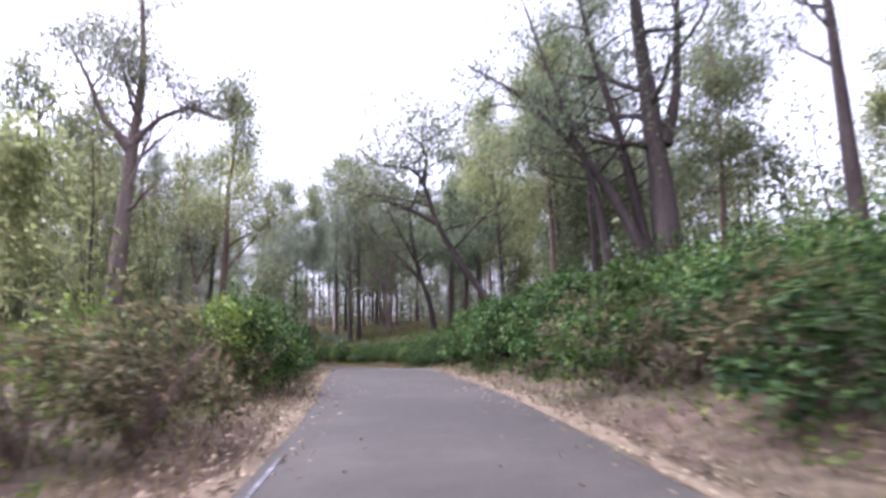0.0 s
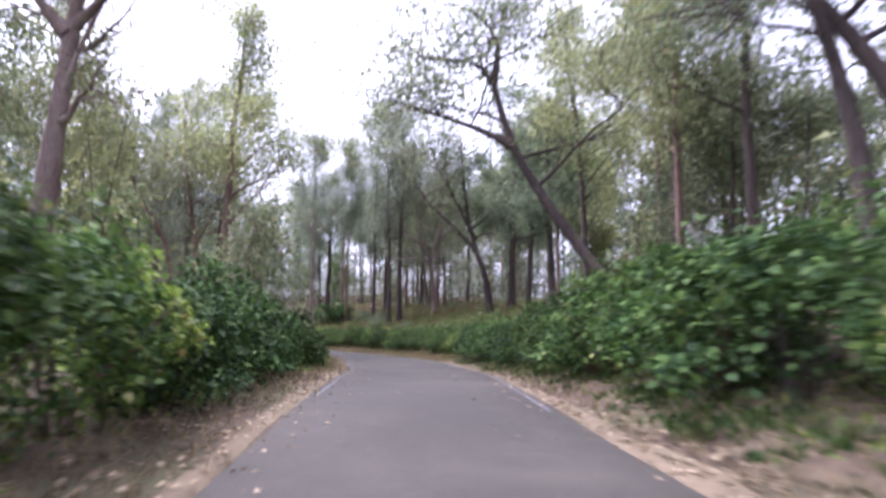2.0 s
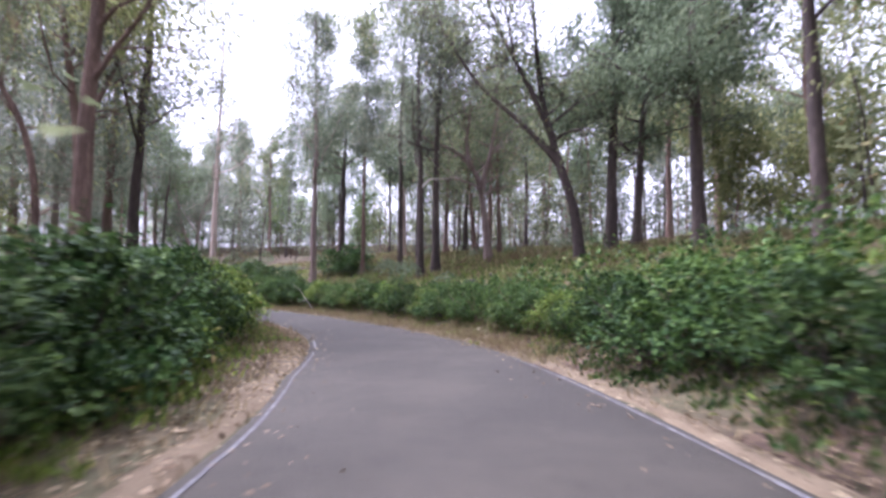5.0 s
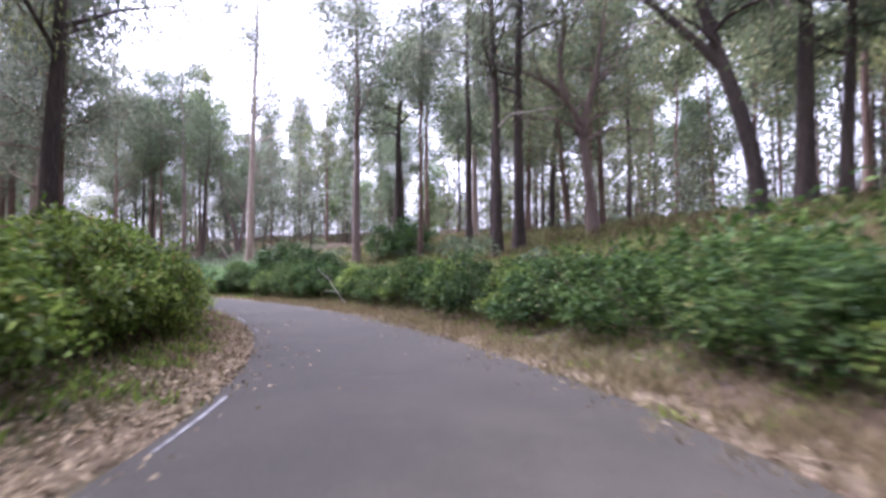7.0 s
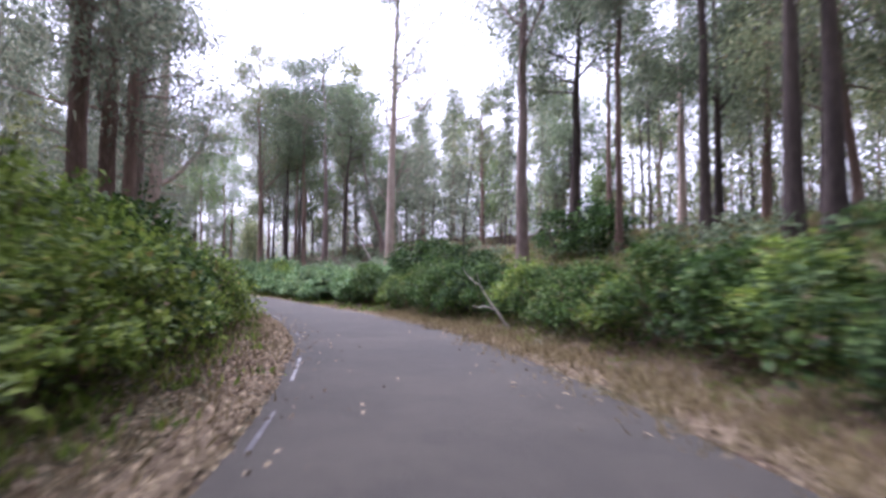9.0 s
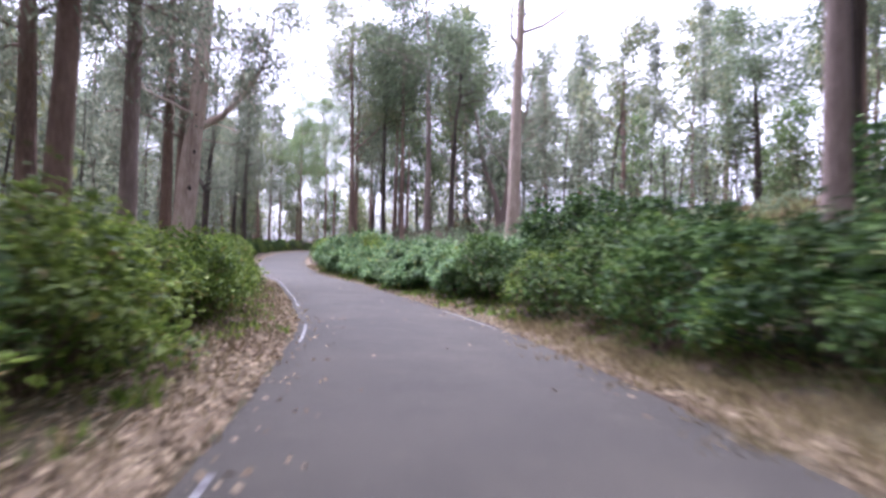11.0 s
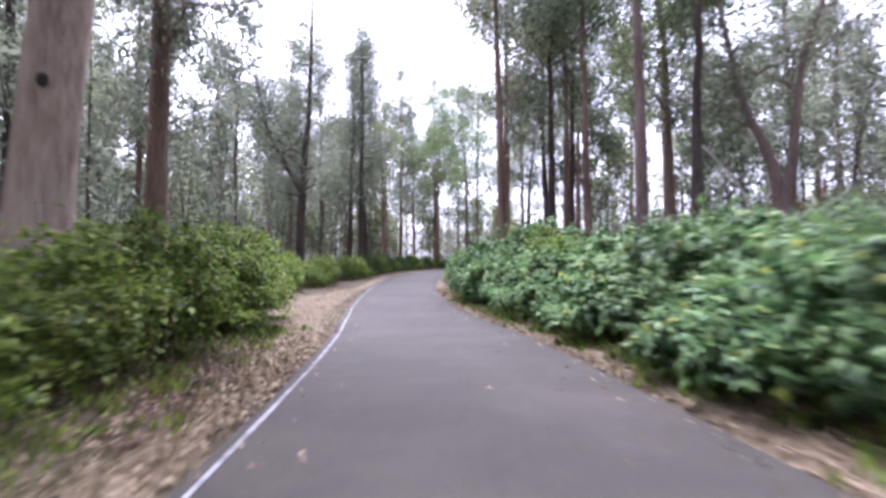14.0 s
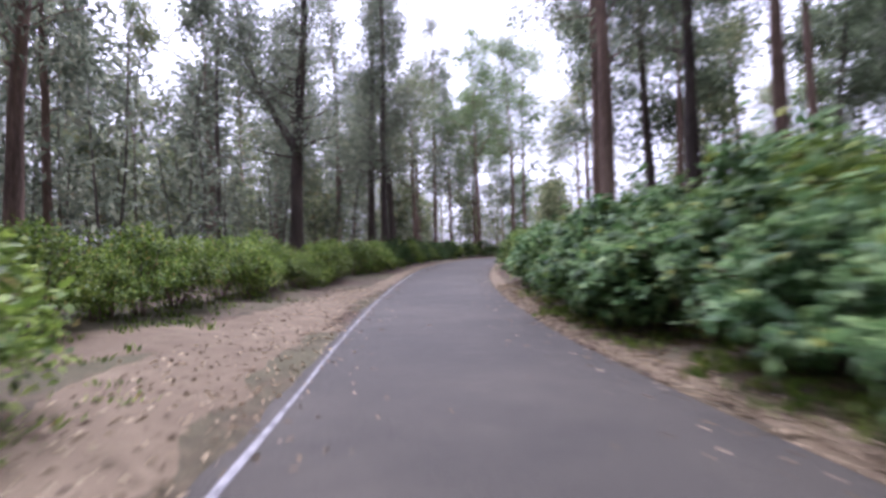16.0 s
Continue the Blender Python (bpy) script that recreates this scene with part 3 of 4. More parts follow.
for seed, x, y, style, h, r, bark, leafs, lean in (
        (21, 7.6, 40.8, "gum", 19, 0.26, BARK_BROWN, LEAF_YELLOW, (0.02, 0)),
        (22, 9.8, 38.3, "gum", 20, 0.30, BARK_DARK, LEAF_GUM, (-0.02, 0)),
        (23, 8.9, 46.1, "gum", 21, 0.34, BARK_DARK, LEAF_YELLOW, (0, 0)),
        (24, 5.5, 53.5, "gum", 20, 0.30, BARK_DARK, LEAF_YELLOW, (-0.06, 0)),
        (25, 18.3, 26.0, "gum", 24, 0.42, BARK_DARK, LEAF_DARK, (-0.04, 0)),
        (26, 15.5, 33.0, "dark", 15, 0.25, BARK_BROWN, LEAF_GUM, (0.03, 0)),
        (28, -26.5, 47.0, "gum", 20, 0.17, BARK_BROWN, LEAF_YELLOW, (-0.04, 0)),
        (29, -10.9, 72.6, "gum", 20, 0.27, BARK_DARK, LEAF_GREY, (0, 0)),
        (30, -10.0, 73.4, "gum", 21, 0.30, BARK_DARK, LEAF_GREY, (0, 0)),
        (32, -7.1, 83.7, "dark", 15, 0.26, BARK_BROWN, LEAF_DARK, (0.04, 0)),
        (33, -20.6, 79.0, "gum", 22, 0.27, BARK_PINK, LEAF_GREY, (0, 0)),
        (34, -21.5, 89.0, "canopy", 15, 0.40, BARK_DARK, LEAF_DARK, (0, 0)),
        (35, -17.0, 80.5, "pole", 21, 0.17, BARK_BROWN, LEAF_GREY, (0, 0)),
        (36, -16.5, 94.4, "pole", 20, 0.30, BARK_PALE, LEAF_GREY, (0, 0)),
        (38, 1.0, 69.5, "dark", 18, 0.42, BARK_DARK, LEAF_DARK, (0.02, 0)),
        (39, 2.6, 70.5, "dark", 17, 0.32, BARK_DARK, LEAF_DARK, (0.08, 0)),
        (40, -8.4, 85.9, "dark", 13, 0.26, BARK_BROWN, LEAF_GUM, (-0.05, 0)),
        (41, -6.2, 84.2, "pole", 19, 0.2, BARK_BROWN, LEAF_GREY, (0, 0)),
        (42, 4.0, 62.0, "dark", 18, 0.4, BARK_DARK, LEAF_DARK, (-0.03, 0)),
        (81, -14.0, 89.0, "dark", 15, 0.28, BARK_DARK, LEAF_DARK, (-0.03, 0)),
        (82, -10.5, 97.5, "dark", 16, 0.3, BARK_DARK, LEAF_GREY, (0.03, 0)),
        (83, 11.0, 43.5, "dark", 11, 0.2, BARK_DARK, LEAF_GUM, (0.03, 0)),
        (84, 13.5, 50.0, "dark", 13, 0.24, BARK_DARK, LEAF_DARK, (-0.03, 0)),
        (43, -30.0, 116.0, "dark", 15, 0.35, BARK_DARK, LEAF_DARK, (0, 0)),
        (44, -36.2, 92.1, "gum", 27, 0.36, BARK_PALE, LEAF_GREY, (0.01, 0)),
        (45, -50.2, 101.5, "canopy", 22, 0.32, BARK_PINK, LEAF_DARK, (0, 0)),
        (46, -54.5, 103.2, "canopy", 22, 0.24, BARK_BROWN, LEAF_DARK, (0, 0)),
        (47, -65.0, 111.5, "gum", 20, 0.27, BARK_DARK, LEAF_DARK, (0, 0)),
        (48, -63.6, 112.4, "gum", 20, 0.25, BARK_DARK, LEAF_DARK, (0, 0)),
        (50, -102.0, 134.0, "broad", 27, 0.28, BARK_BROWN, LEAF_FRESH, (0, 0)),
        (73, -99.5, 127.0, "broad", 24, 0.26, BARK_BROWN, LEAF_FRESH, (0, 0)),
        (74, -108.0, 141.0, "broad", 27, 0.28, BARK_BROWN, LEAF_FRESH, (0, 0)),
        (75, -101.0, 144.0, "gum", 21, 0.26, BARK_BROWN, LEAF_YELLOW, (0, 0)),
        (76, -104.5, 124.5, "oak", 27, 0.28, BARK_BROWN, LEAF_GREY, (0, 0)),
        (77, -84.0, 127.5, "gum", 20, 0.25, BARK_BROWN, LEAF_GUM, (0, 0)),
        (78, -77.0, 121.5, "dark", 15, 0.25, BARK_DARK, LEAF_DARK, (0, 0)),
        (52, -48.6, 80.2, "oak", 25, 0.34, BARK_BROWN, LEAF_GREY, (0, 0)),
        (53, -53.4, 83.3, "oak", 25, 0.36, BARK_BROWN, LEAF_GREY, (0.01, 0)),
        (55, -33.0, 69.0, "oak", 25, 0.40, BARK_BROWN, LEAF_GREY, (0, 0)),
        (56, -35.0, 71.0, "oak", 24, 0.36, BARK_BROWN, LEAF_GREY, (0, 0)),
        (57, -39.5, 74.5, "oak", 25, 0.34, BARK_PINK, LEAF_GREY, (0, 0)),
        (58, -40.5, 72.0, "oak", 24, 0.36, BARK_BROWN, LEAF_GREY, (0, 0)),
        (59, -28.0, 65.0, "oak", 24, 0.34, BARK_BROWN, LEAF_GREY, (0, 0)),
        (60, -88.0, 108.0, "oak", 23, 0.34, BARK_DARK, LEAF_GREY, (0, 0)),
        (61, -84.0, 107.0, "oak", 23, 0.30, BARK_DARK, LEAF_GREY, (0, 0)),
        (62, -92.0, 112.0, "oak", 24, 0.34, BARK_DARK, LEAF_GREY, (0, 0)),
        (63, -66.5, 86.0, "oak", 22, 0.28, BARK_BROWN, LEAF_GREY, (0, 0)),
        (64, -62.5, 80.0, "oak", 22, 0.30, BARK_DARK, LEAF_GREY, (0, 0)),
        (66, -58.0, 104.5, "canopy", 18, 0.26, BARK_DARK, LEAF_DARK, (0, 0)),
        (85, -53.0, 108.0, "broad", 18, 0.26, BARK_BROWN, LEAF_FRESH, (0, 0)),
        (86, -47.5, 101.0, "canopy", 16, 0.24, BARK_DARK, LEAF_DARK, (0.05, 0)),
        (87, -61.5, 109.5, "canopy", 20, 0.27, BARK_BROWN, LEAF_GUM, (0, 0)),
        (88, -13.5, 78.5, "canopy", 24, 0.22, BARK_DARK, LEAF_GUM, (0, 0)),
        (93, -23.0, 60.0, "broad", 21, 0.34, BARK_DARK, LEAF_GREY, (0.02, 0)),
        (94, -59.5, 102.0, "gum", 25, 0.28, BARK_BROWN, LEAF_GUM, (0, 0)),
        (95, -64.0, 106.5, "broad", 22, 0.28, BARK_BROWN, LEAF_GREY, (0, 0)),
        (90, -12.0, 93.5, "canopy", 21, 0.26, BARK_BROWN, LEAF_GREY, (0, 0)),
        (91, -22.0, 99.0, "canopy", 20, 0.26, BARK_BROWN, LEAF_GUM, (0, 0))):
    named_tree(seed, x, y, style, h, r, bark, leafs, lean,
               more={22: 1.15, 23: 1.15, 24: 1.2, 25: 0.4, 26: 1.2, 29: 0.6, 30: 0.6, 32: 0.5, 33: 1.2, 34: 1.1, 35: 1.4, 36: 1.3, 38: 1.25, 39: 1.25, 40: 0.6, 42: 1.3, 44: 0.6, 45: 0.45, 46: 0.7, 52: 0.7, 66: 0.8, 86: 0.45, 88: 1, 93: 1}.get(seed, 0.85))
named_tree(31, -6.6, 76.5, "dark", 15, 0.34, BARK_PINK, LEAF_GUM,
           spine=[(0, 0, -0.3), (-0.25, -0.1, 2.5), (-0.6, -0.2, 5.2), (-1.3, -0.4, 6.8), (-2.8, -0.8, 8.0), (-4.5, -1.2, 8.6), (-5.6, -1.5, 10)],
           extra=[([(-0.6, -0.2, 5.0), (-0.1, 0, 6.8), (0.4, 0.2, 9.5), (0.9, 0.3, 13)], 0.25),
                  ([(-1.3, -0.4, 6.8), (-1.6, -0.5, 8.6), (-1.3, -0.5, 11), (-1.9, -0.6, 13)], 0.19)],
           label="pinkish forked tree with crooked limbs on the slope", more=0.35)
named_tree(37, -0.9, 67.4, "dark", 17, 0.36, BARK_DARK, LEAF_GUM,
           spine=[(0, 0, -0.3), (-0.4, 0, 3), (-1.3, 0, 6), (-2.2, 0.3, 10), (-2.8, 0.4, 17)],
           extra=[([(-1.1, 0, 5.5), (-3.3, 0.3, 8), (-5.8, 0.6, 10.5), (-8.0, 0.8, 14), (-8.6, 0.8, 16)], 0.2),
                  ([(-1.5, 0.1, 7), (-3.0, -0.8, 10), (-5.0, -1.6, 14), (-5.8, -1.8, 18)], 0.17)],
           label="dark spreading tree that leans out over the slope", more=0.55)
named_tree(27, -22.5, 55.6, "gum", 19, 0.26, BARK_BROWN, LEAF_YELLOW,
           spine=[(0, 0, -0.3), (0.1, 0, 4), (0.0, 0, 7.4), (-0.5, 0.1, 10), (-1.3, 0.2, 14.5), (-1.6, 0.2, 19)],
           extra=[([(0, 0, 7.2), (0.7, 0.1, 8.8), (1.8, 0.3, 11), (2.8, 0.4, 14)], 0.15)], label="forked gum tree with thin bare limbs and yellowish leaves", more=0.6)
named_tree(79, -24.0, 55.2, "gum", 17, 0.2, BARK_BROWN, LEAF_GUM,
           spine=[(0, 0, -0.3), (0.1, 0, 4), (-0.6, 0, 7.5), (-2.4, 0, 10.5), (-4.6, 0.2, 15), (-5.4, 0.2, 18)],
           extra=[([(-1.8, 0, 9.6), (-3.6, 0.1, 11.2), (-5.6, 0.3, 12.6)], 0.1)], label="leaning gum tree with thin bare limbs", more=0.45)
named_tree(51, -46.8, 80.0, "oak", 26, 0.58, BARK_PALE, LEAF_GREY,
           spine=[(0, 0, -0.3), (0.1, 0.2, 3), (0.15, 0.45, 6), (0.2, 0.7, 9), (0.3, 1.0, 14), (0.4, 1.1, 20), (0.4, 1.0, 26)],
           extra=[([(0.15, 0.55, 7.0), (0.6, 1.6, 7.7), (0.9, 2.6, 8.9), (1.2, 3.6, 10.8), (1.2, 4.2, 14)], 0.2)],
           label="thick pale-barked tree with a flaking trunk and a side limb", more=0.7)
named_tree(80, -10.8, 37.5, "low", 6.0, 0.1, BARK_BROWN, LEAF_GUM, more=0.4)
# forked tree on the bank and forked tree on the low side
named_tree(71, -46.8, 106.4, "dark", 15, 0.3, BARK_PINK, LEAF_GREY,
           spine=[(0, 0, -0.3), (-0.3, 0, 2.5), (-1.4, -0.3, 5.5), (-2.0, -0.5, 9), (-2.8, -0.6, 13)],
           extra=[([(0.1, 0, -0.3), (0.5, 0.2, 3), (0.9, 0.5, 7), (1.8, 1.0, 10), (2.2, 1.4, 14)], 0.26)], label="forked reddish tree on the bank", more=0.45)
named_tree(72, -76.8, 97.9, "oak", 21, 0.4, BARK_DARK, LEAF_GREY,
           spine=[(0, 0, -0.3), (0.1, 0, 4), (0.3, 0.1, 8), (0.8, 0.3, 13), (1.3, 0.3, 21)],
           extra=[([(0.2, 0, 6.5), (-1.5, -0.8, 9), (-3.2, -1.5, 12), (-4.0, -2, 16)], 0.25)], label="dark forked forest tree with a feathery crown")

named_tree(92, -53.1, 118.8, "pole", 13, 0.27, DEADWOOD, LEAF_GREY,
           spine=[(0, 0, -0.3), (0.1, 0.1, 3.0), (-1.0, -1.4, 6.2), (-1.9, -2.6, 8.4), (-2.4, -3.2, 12), (-2.3, -3.0, 16)],
           label="pale leaning tree with a bare white trunk", more=0.25)

# ---- knots on the pale trunk ----


def knot_mesh(seed):
    rng = np.random.default_rng(seed)
    bm = bmesh.new()
    bmesh.ops.create_icosphere(bm, subdivisions=2, radius=1.0)
    for v in bm.verts:
        v.co *= rng.uniform(0.85, 1.15)
    me = bpy.data.meshes.new("knot")
    bm.to_mesh(me)
    bm.free()
    me.materials.append(BARK_DARK)
    return me


pale_tree = next(o for o in scene.collection.objects if o.name.startswith("tree") and (o.matrix_basis.translation.xy - Vector((-46.8, 80.0))).length < 0.1)
for k, (a, h, size) in enumerate(((2.0, 3.6, 0.11), (1.2, 4.6, 0.14), (0.7, 5.8, 0.1), (1.7, 6.6, 0.12), (0.2, 4.1, 0.09), (1.0, 7.6, 0.1))):
    knot = part("knot", knot_mesh(k), pale_tree, "dark round knot in the bark")
    knot.matrix_basis = pose(math.cos(a) * 0.53 + 0.02 * h, math.sin(a) * 0.53, h) @ Matrix.Rotation(a, 4, "Z") @ Matrix.Diagonal((0.07, size, size * 1.3, 1))

# ---- stones on the slope ----
STONE = bark_material("weathered_stone", (0.028, 0.026, 0.025), (0.062, 0.058, 0.054), (0.125, 0.118, 0.108), 5.0)


def stone(seed, x, y, size):
    rng = np.random.default_rng(seed)
    bm = bmesh.new()
    bmesh.ops.create_icosphere(bm, subdivisions=3, radius=1.0)
    cuts = [(unit(rng.normal(0, 1, 3)), rng.uniform(0.55, 0.9)) for _ in range(9)]
    for v in bm.verts:
        p = np.array(v.co)
        for way, far in cuts:
            over = p @ way - far
            if over > 0:
                p = p - way * over * 0.85
        p *= 1 + 0.04 * math.sin(p[0] * 9 + seed) * math.cos(p[1] * 11)
        v.co = (p[0] * size * 1.25, p[1] * size, p[2] * size * 0.7)
    mesh = bpy.data.meshes.new("stone")
    bm.to_mesh(mesh)
    bm.free()
    mesh.materials.append(STONE)
    ob = new("stone", mesh)
    ob.matrix_world = pose(x, y, float(ground_height([(x, y)])[0]) + size * 0.2, 0, 0, rng.uniform(0, 360))
    tagged(ob, "weathered grey stone half sunk in the slope", "stone", "stones on the slope")


for seed, x, y, size in ((1, -6.8, 64.9, 0.36), (2, -6.6, 64.0, 0.28), (3, -6.0, 63.2, 0.33), (4, -5.6, 65.6, 0.32), (5, -6.3, 66.4, 0.25)):
    stone(seed, x, y, size)

# ---- dead branches ----


def dead_branch(seed, name, points, radius, label, loose=True):
    rng = np.random.default_rng(seed)
    line = smooth_line(points, 0.3)
    runs = [(line + rng.normal(0, 0.02, line.shape), taper(len(line), radius, radius * 0.3))]
    for k in (0.45, 0.65, 0.8):
        i = int(len(line) * k)
        twig = bend(rng, line[i], unit(line[min(i + 1, len(line) - 1)] - line[i - 1]) + rng.normal(0, 0.6, 3), 0.7, 4, 0.25, 0.05)
        runs.append((twig, taper(5, radius * 0.4, 0.008)))
    return tagged(new(name, quad_mesh(name, *tubes(runs, 6), DEADWOOD, True)), label, "branch")


def stand(x, y, up):
    return (x, y, float(ground_height([(x, y)])[0]) + up)


dead_branch(81, "dead_branch", [stand(-10.9, 72.6, 6.0), stand(-10.2, 72.0, 6.5), stand(-9.3, 71.6, 6.4), stand(-8.0, 71.4, 6.3)], 0.07,
            "bleached bare branch sticking out of a tree trunk")
dead_branch(82, "fallen_branch", [stand(-17.3, 70.2, -0.1), stand(-17.6, 69.9, 0.6), stand(-18.0, 69.6, 1.3)], 0.05, "dead grey stick leaning in the hedge")
dead_branch(83, "fallen_branch", [stand(6.2, 31.5, -0.1), stand(5.6, 31.6, 1.6), stand(5.0, 31.8, 3.2)], 0.09, "bleached fallen branch leaning on the bank")
dead_branch(84, "fallen_branch", [stand(-46.0, 103.5, -0.1), stand(-47.4, 103.2, 2.4), stand(-49.0, 102.8, 4.6)], 0.09, "pale fallen branch leaning against a tree")

# ---- the wood behind: repeats of a few trees ----
kinds, near_kinds = {}, {}
for key, style, bark, leafs, count in (("gum", "gum", BARK_BROWN, LEAF_GUM, 3), ("broad", "broad", BARK_BROWN, LEAF_GUM, 3), ("canopy", "canopy", BARK_BROWN, LEAF_GUM, 3), ("canopydark", "canopy", BARK_DARK, LEAF_DARK, 2), ("gold", "gum", BARK_BROWN, LEAF_YELLOW, 3), ("oak", "oak", BARK_BROWN, LEAF_GREY, 4),
                                       ("dark", "dark", BARK_DARK, LEAF_DARK, 3), ("pole", "pole", BARK_DARK, LEAF_GREY, 3), ("young", "young", BARK_BROWN, LEAF_FRESH, 2),
                                       ("low", "low", BARK_BROWN, LEAF_GUM, 3), ("lowgold", "low", BARK_BROWN, LEAF_YELLOW, 2), ("lowdark", "low", BARK_DARK, LEAF_DARK, 2)):
    kinds[key], near_kinds[key] = [], []
    for k in range(count):
        rng = np.random.default_rng(500 + 31 * len(kinds) + k)
        h = STYLES[style][0] * rng.uniform(0.85, 1.1)
        spine, girth = straight_spine(rng, h, rng.normal(0, 0.02, 2)), STYLES[style][1] * rng.uniform(0.7, 1.0)
        kinds[key].append((TREE_LABELS[style], tree_meshes(rng, style, spine, girth, bark, leafs, (), 0.45, 1.1, 1.46)))
        if k < 2:
            near_kinds[key].append((TREE_LABELS[style], tree_meshes(rng, style, spine, girth, bark, leafs, (), 1.1, 1.05, 0.84)))

taken = [tuple(o.matrix_basis.translation)[:2] for o in scene.collection.objects if o.name.split(".")[0] == "tree"]


CLEARINGS = ((-54, 112, 6), (-56, 122, 5), (-50, 125, 5), (-41, 112, 9), (-48, 118, 6), (-56, 84, 4), (-13.5, 28, 6), (-16.5, 33, 4.5), (8, 22, 6), (-28, 90, 7), (-29, 101, 8), (21, 36, 8), (17, 30, 5), (26, 45, 8), (31, 54, 8), (-40, 104, 7), (-37, 98, 5.5), (-44, 114, 6))


def fill_wood(seed, tries, most, box, near, far, spacing, mix, side):
    rng = np.random.default_rng(seed)
    xy = np.column_stack([rng.uniform(box[0], box[1], tries), rng.uniform(box[2], box[3], tries)])
    s, d, _ = road_frame(xy)
    for p, a, b in zip(xy, s, d):
        if not near <= b * side <= far or most == 0:
            continue
        if any((p[0] - q[0]) ** 2 + (p[1] - q[1]) ** 2 < spacing ** 2 for q in taken):
            continue
        if any((p[0] - x) ** 2 + (p[1] - y) ** 2 < r * r for x, y, r in CLEARINGS):
            continue
        most -= 1
        taken.append(tuple(p))
        key = mix[rng.integers(len(mix))]
        stock = near_kinds[key] if abs(b) < 15 else kinds[key]
        label, meshes = stock[rng.integers(len(stock))]
        plant("tree", meshes, ("trunk", "crown"), base_pose(p[0], p[1], rng.uniform(0, 360), rng.uniform(0.8, 1.15)), label, "tree", "trees of the wood")


fill_wood(8, 300, 20, (-128, -94, 108, 156), 6.5, 40, 4.2, ("gum", "oak", "gum", "young", "low"), -1)
fill_wood(9, 240, 12, (-92, -62, 118, 160), 6, 40, 4.5, ("gum", "oak", "dark", "gum"), 1)
fill_wood(1, 700, 34, (-60, -8, 20, 66), 9, 60, 5.5, ("gum", "gold", "gold", "lowgold", "low", "pole"), -1)
fill_wood(2, 800, 32, (2, 50, 24, 92), 15, 42, 5.5, ("gum", "gold", "dark", "broad", "lowgold", "lowdark"), 1)
fill_wood(3, 1000, 36, (-30, 30, 76, 150), 14, 70, 5.8, ("canopy", "pole", "canopydark", "canopydark", "canopy", "gum", "canopy"), 1)
fill_wood(4, 900, 50, (-130, -20, 50, 130), 8, 55, 5.0, ("oak", "oak", "pole", "oak", "gum", "low"), -1)
fill_wood(5, 700, 24, (-115, -28, 92, 170), 14, 50, 6.2, ("oak", "pole", "young", "gum", "low"), 1)
fill_wood(6, 120, 3, (-20, 20, -40, 10), 8, 30, 8, ("gum", "dark"), 1)
fill_wood(7, 120, 3, (-30, 20, -40, 15), 8, 30, 8, ("gum", "oak"), -1)


def thicket(seed, count, box, near, far, side, foliage, label):
    """Crowded saplings deep in the wood, too many and too thin to tell apart."""
    rng = np.random.default_rng(seed)
    xy = np.column_stack([rng.uniform(box[0], box[1], count * 8), rng.uniform(box[2], box[3], count * 8)])
    _, d, _ = road_frame(xy)
    xy = xy[(d * side >= near) & (d * side <= far)][:count]
    z = ground_height(xy)
    runs, cs = [], []
    for (x, y), g in zip(xy, z):
        h = rng.uniform(5, 13)
        line = bend(rng, (x, y, g - 0.2), (rng.normal(0, 0.06), rng.normal(0, 0.06), 1), h, 5, 0.05, 0.05)
        runs.append((line, taper(6, rng.uniform(0.05, 0.11), 0.02)))
        n = 170
        u = rng.uniform(0.2, 1, n)
        spine = np.array([np.interp(u, np.linspace(0, 1, 6), line[:, k]) for k in range(3)]).T
        cs.append(spine + rng.normal(0, 1, (n, 3)) * np.column_stack([1.3 - 0.8 * u, 1.3 - 0.8 * u, np.full(n, 0.4)]))
    c = np.concatenate(cs)
    v, q = sprays(rng, c, rng.normal(0, 1, c.shape) + np.array([0, 0, -0.3]), rng.normal(0, 1, c.shape), 0.5, 0.22)
    tagged(new("sapling_leaves", quad_mesh("sapling_leaves", v, q, foliage)), "leaves of " + label, "saplings", kind="stuff")
    tagged(new("sapling_stems", quad_mesh("sapling_stems", *tubes(runs, 5), BARK_DARK, True)), "thin dark stems of " + label, "saplings", kind="stuff")


thicket(601, 270, (-130, -40, 50, 125), 11, 50, -1, LEAF_GREY, "crowded saplings on the low side of the road")
thicket(602, 110, (-60, -10, 25, 75), 12, 45, -1, LEAF_YELLOW, "young trees in the sunlit wood")
thicket(603, 70, (-5, 45, 30, 66), 16, 45, 1, LEAF_GUM, "saplings on the slope above the road")
thicket(605, 40, (-6, 30, 66, 110), 32, 60, 1, LEAF_GREY, "thin trees along the crest of the slope")
thicket(606, 60, (-34, 6, 90, 135), 30, 65, 1, LEAF_GUM, "light saplings far up the slope")
thicket(607, 90, (-140, -90, 104, 170), 7, 45, -1, LEAF_GUM, "young trees behind the far bend of the road")
thicket(604, 60, (-110, -30, 100, 165), 15, 45, 1, LEAF_GREY, "grey-green saplings on the upper slope")


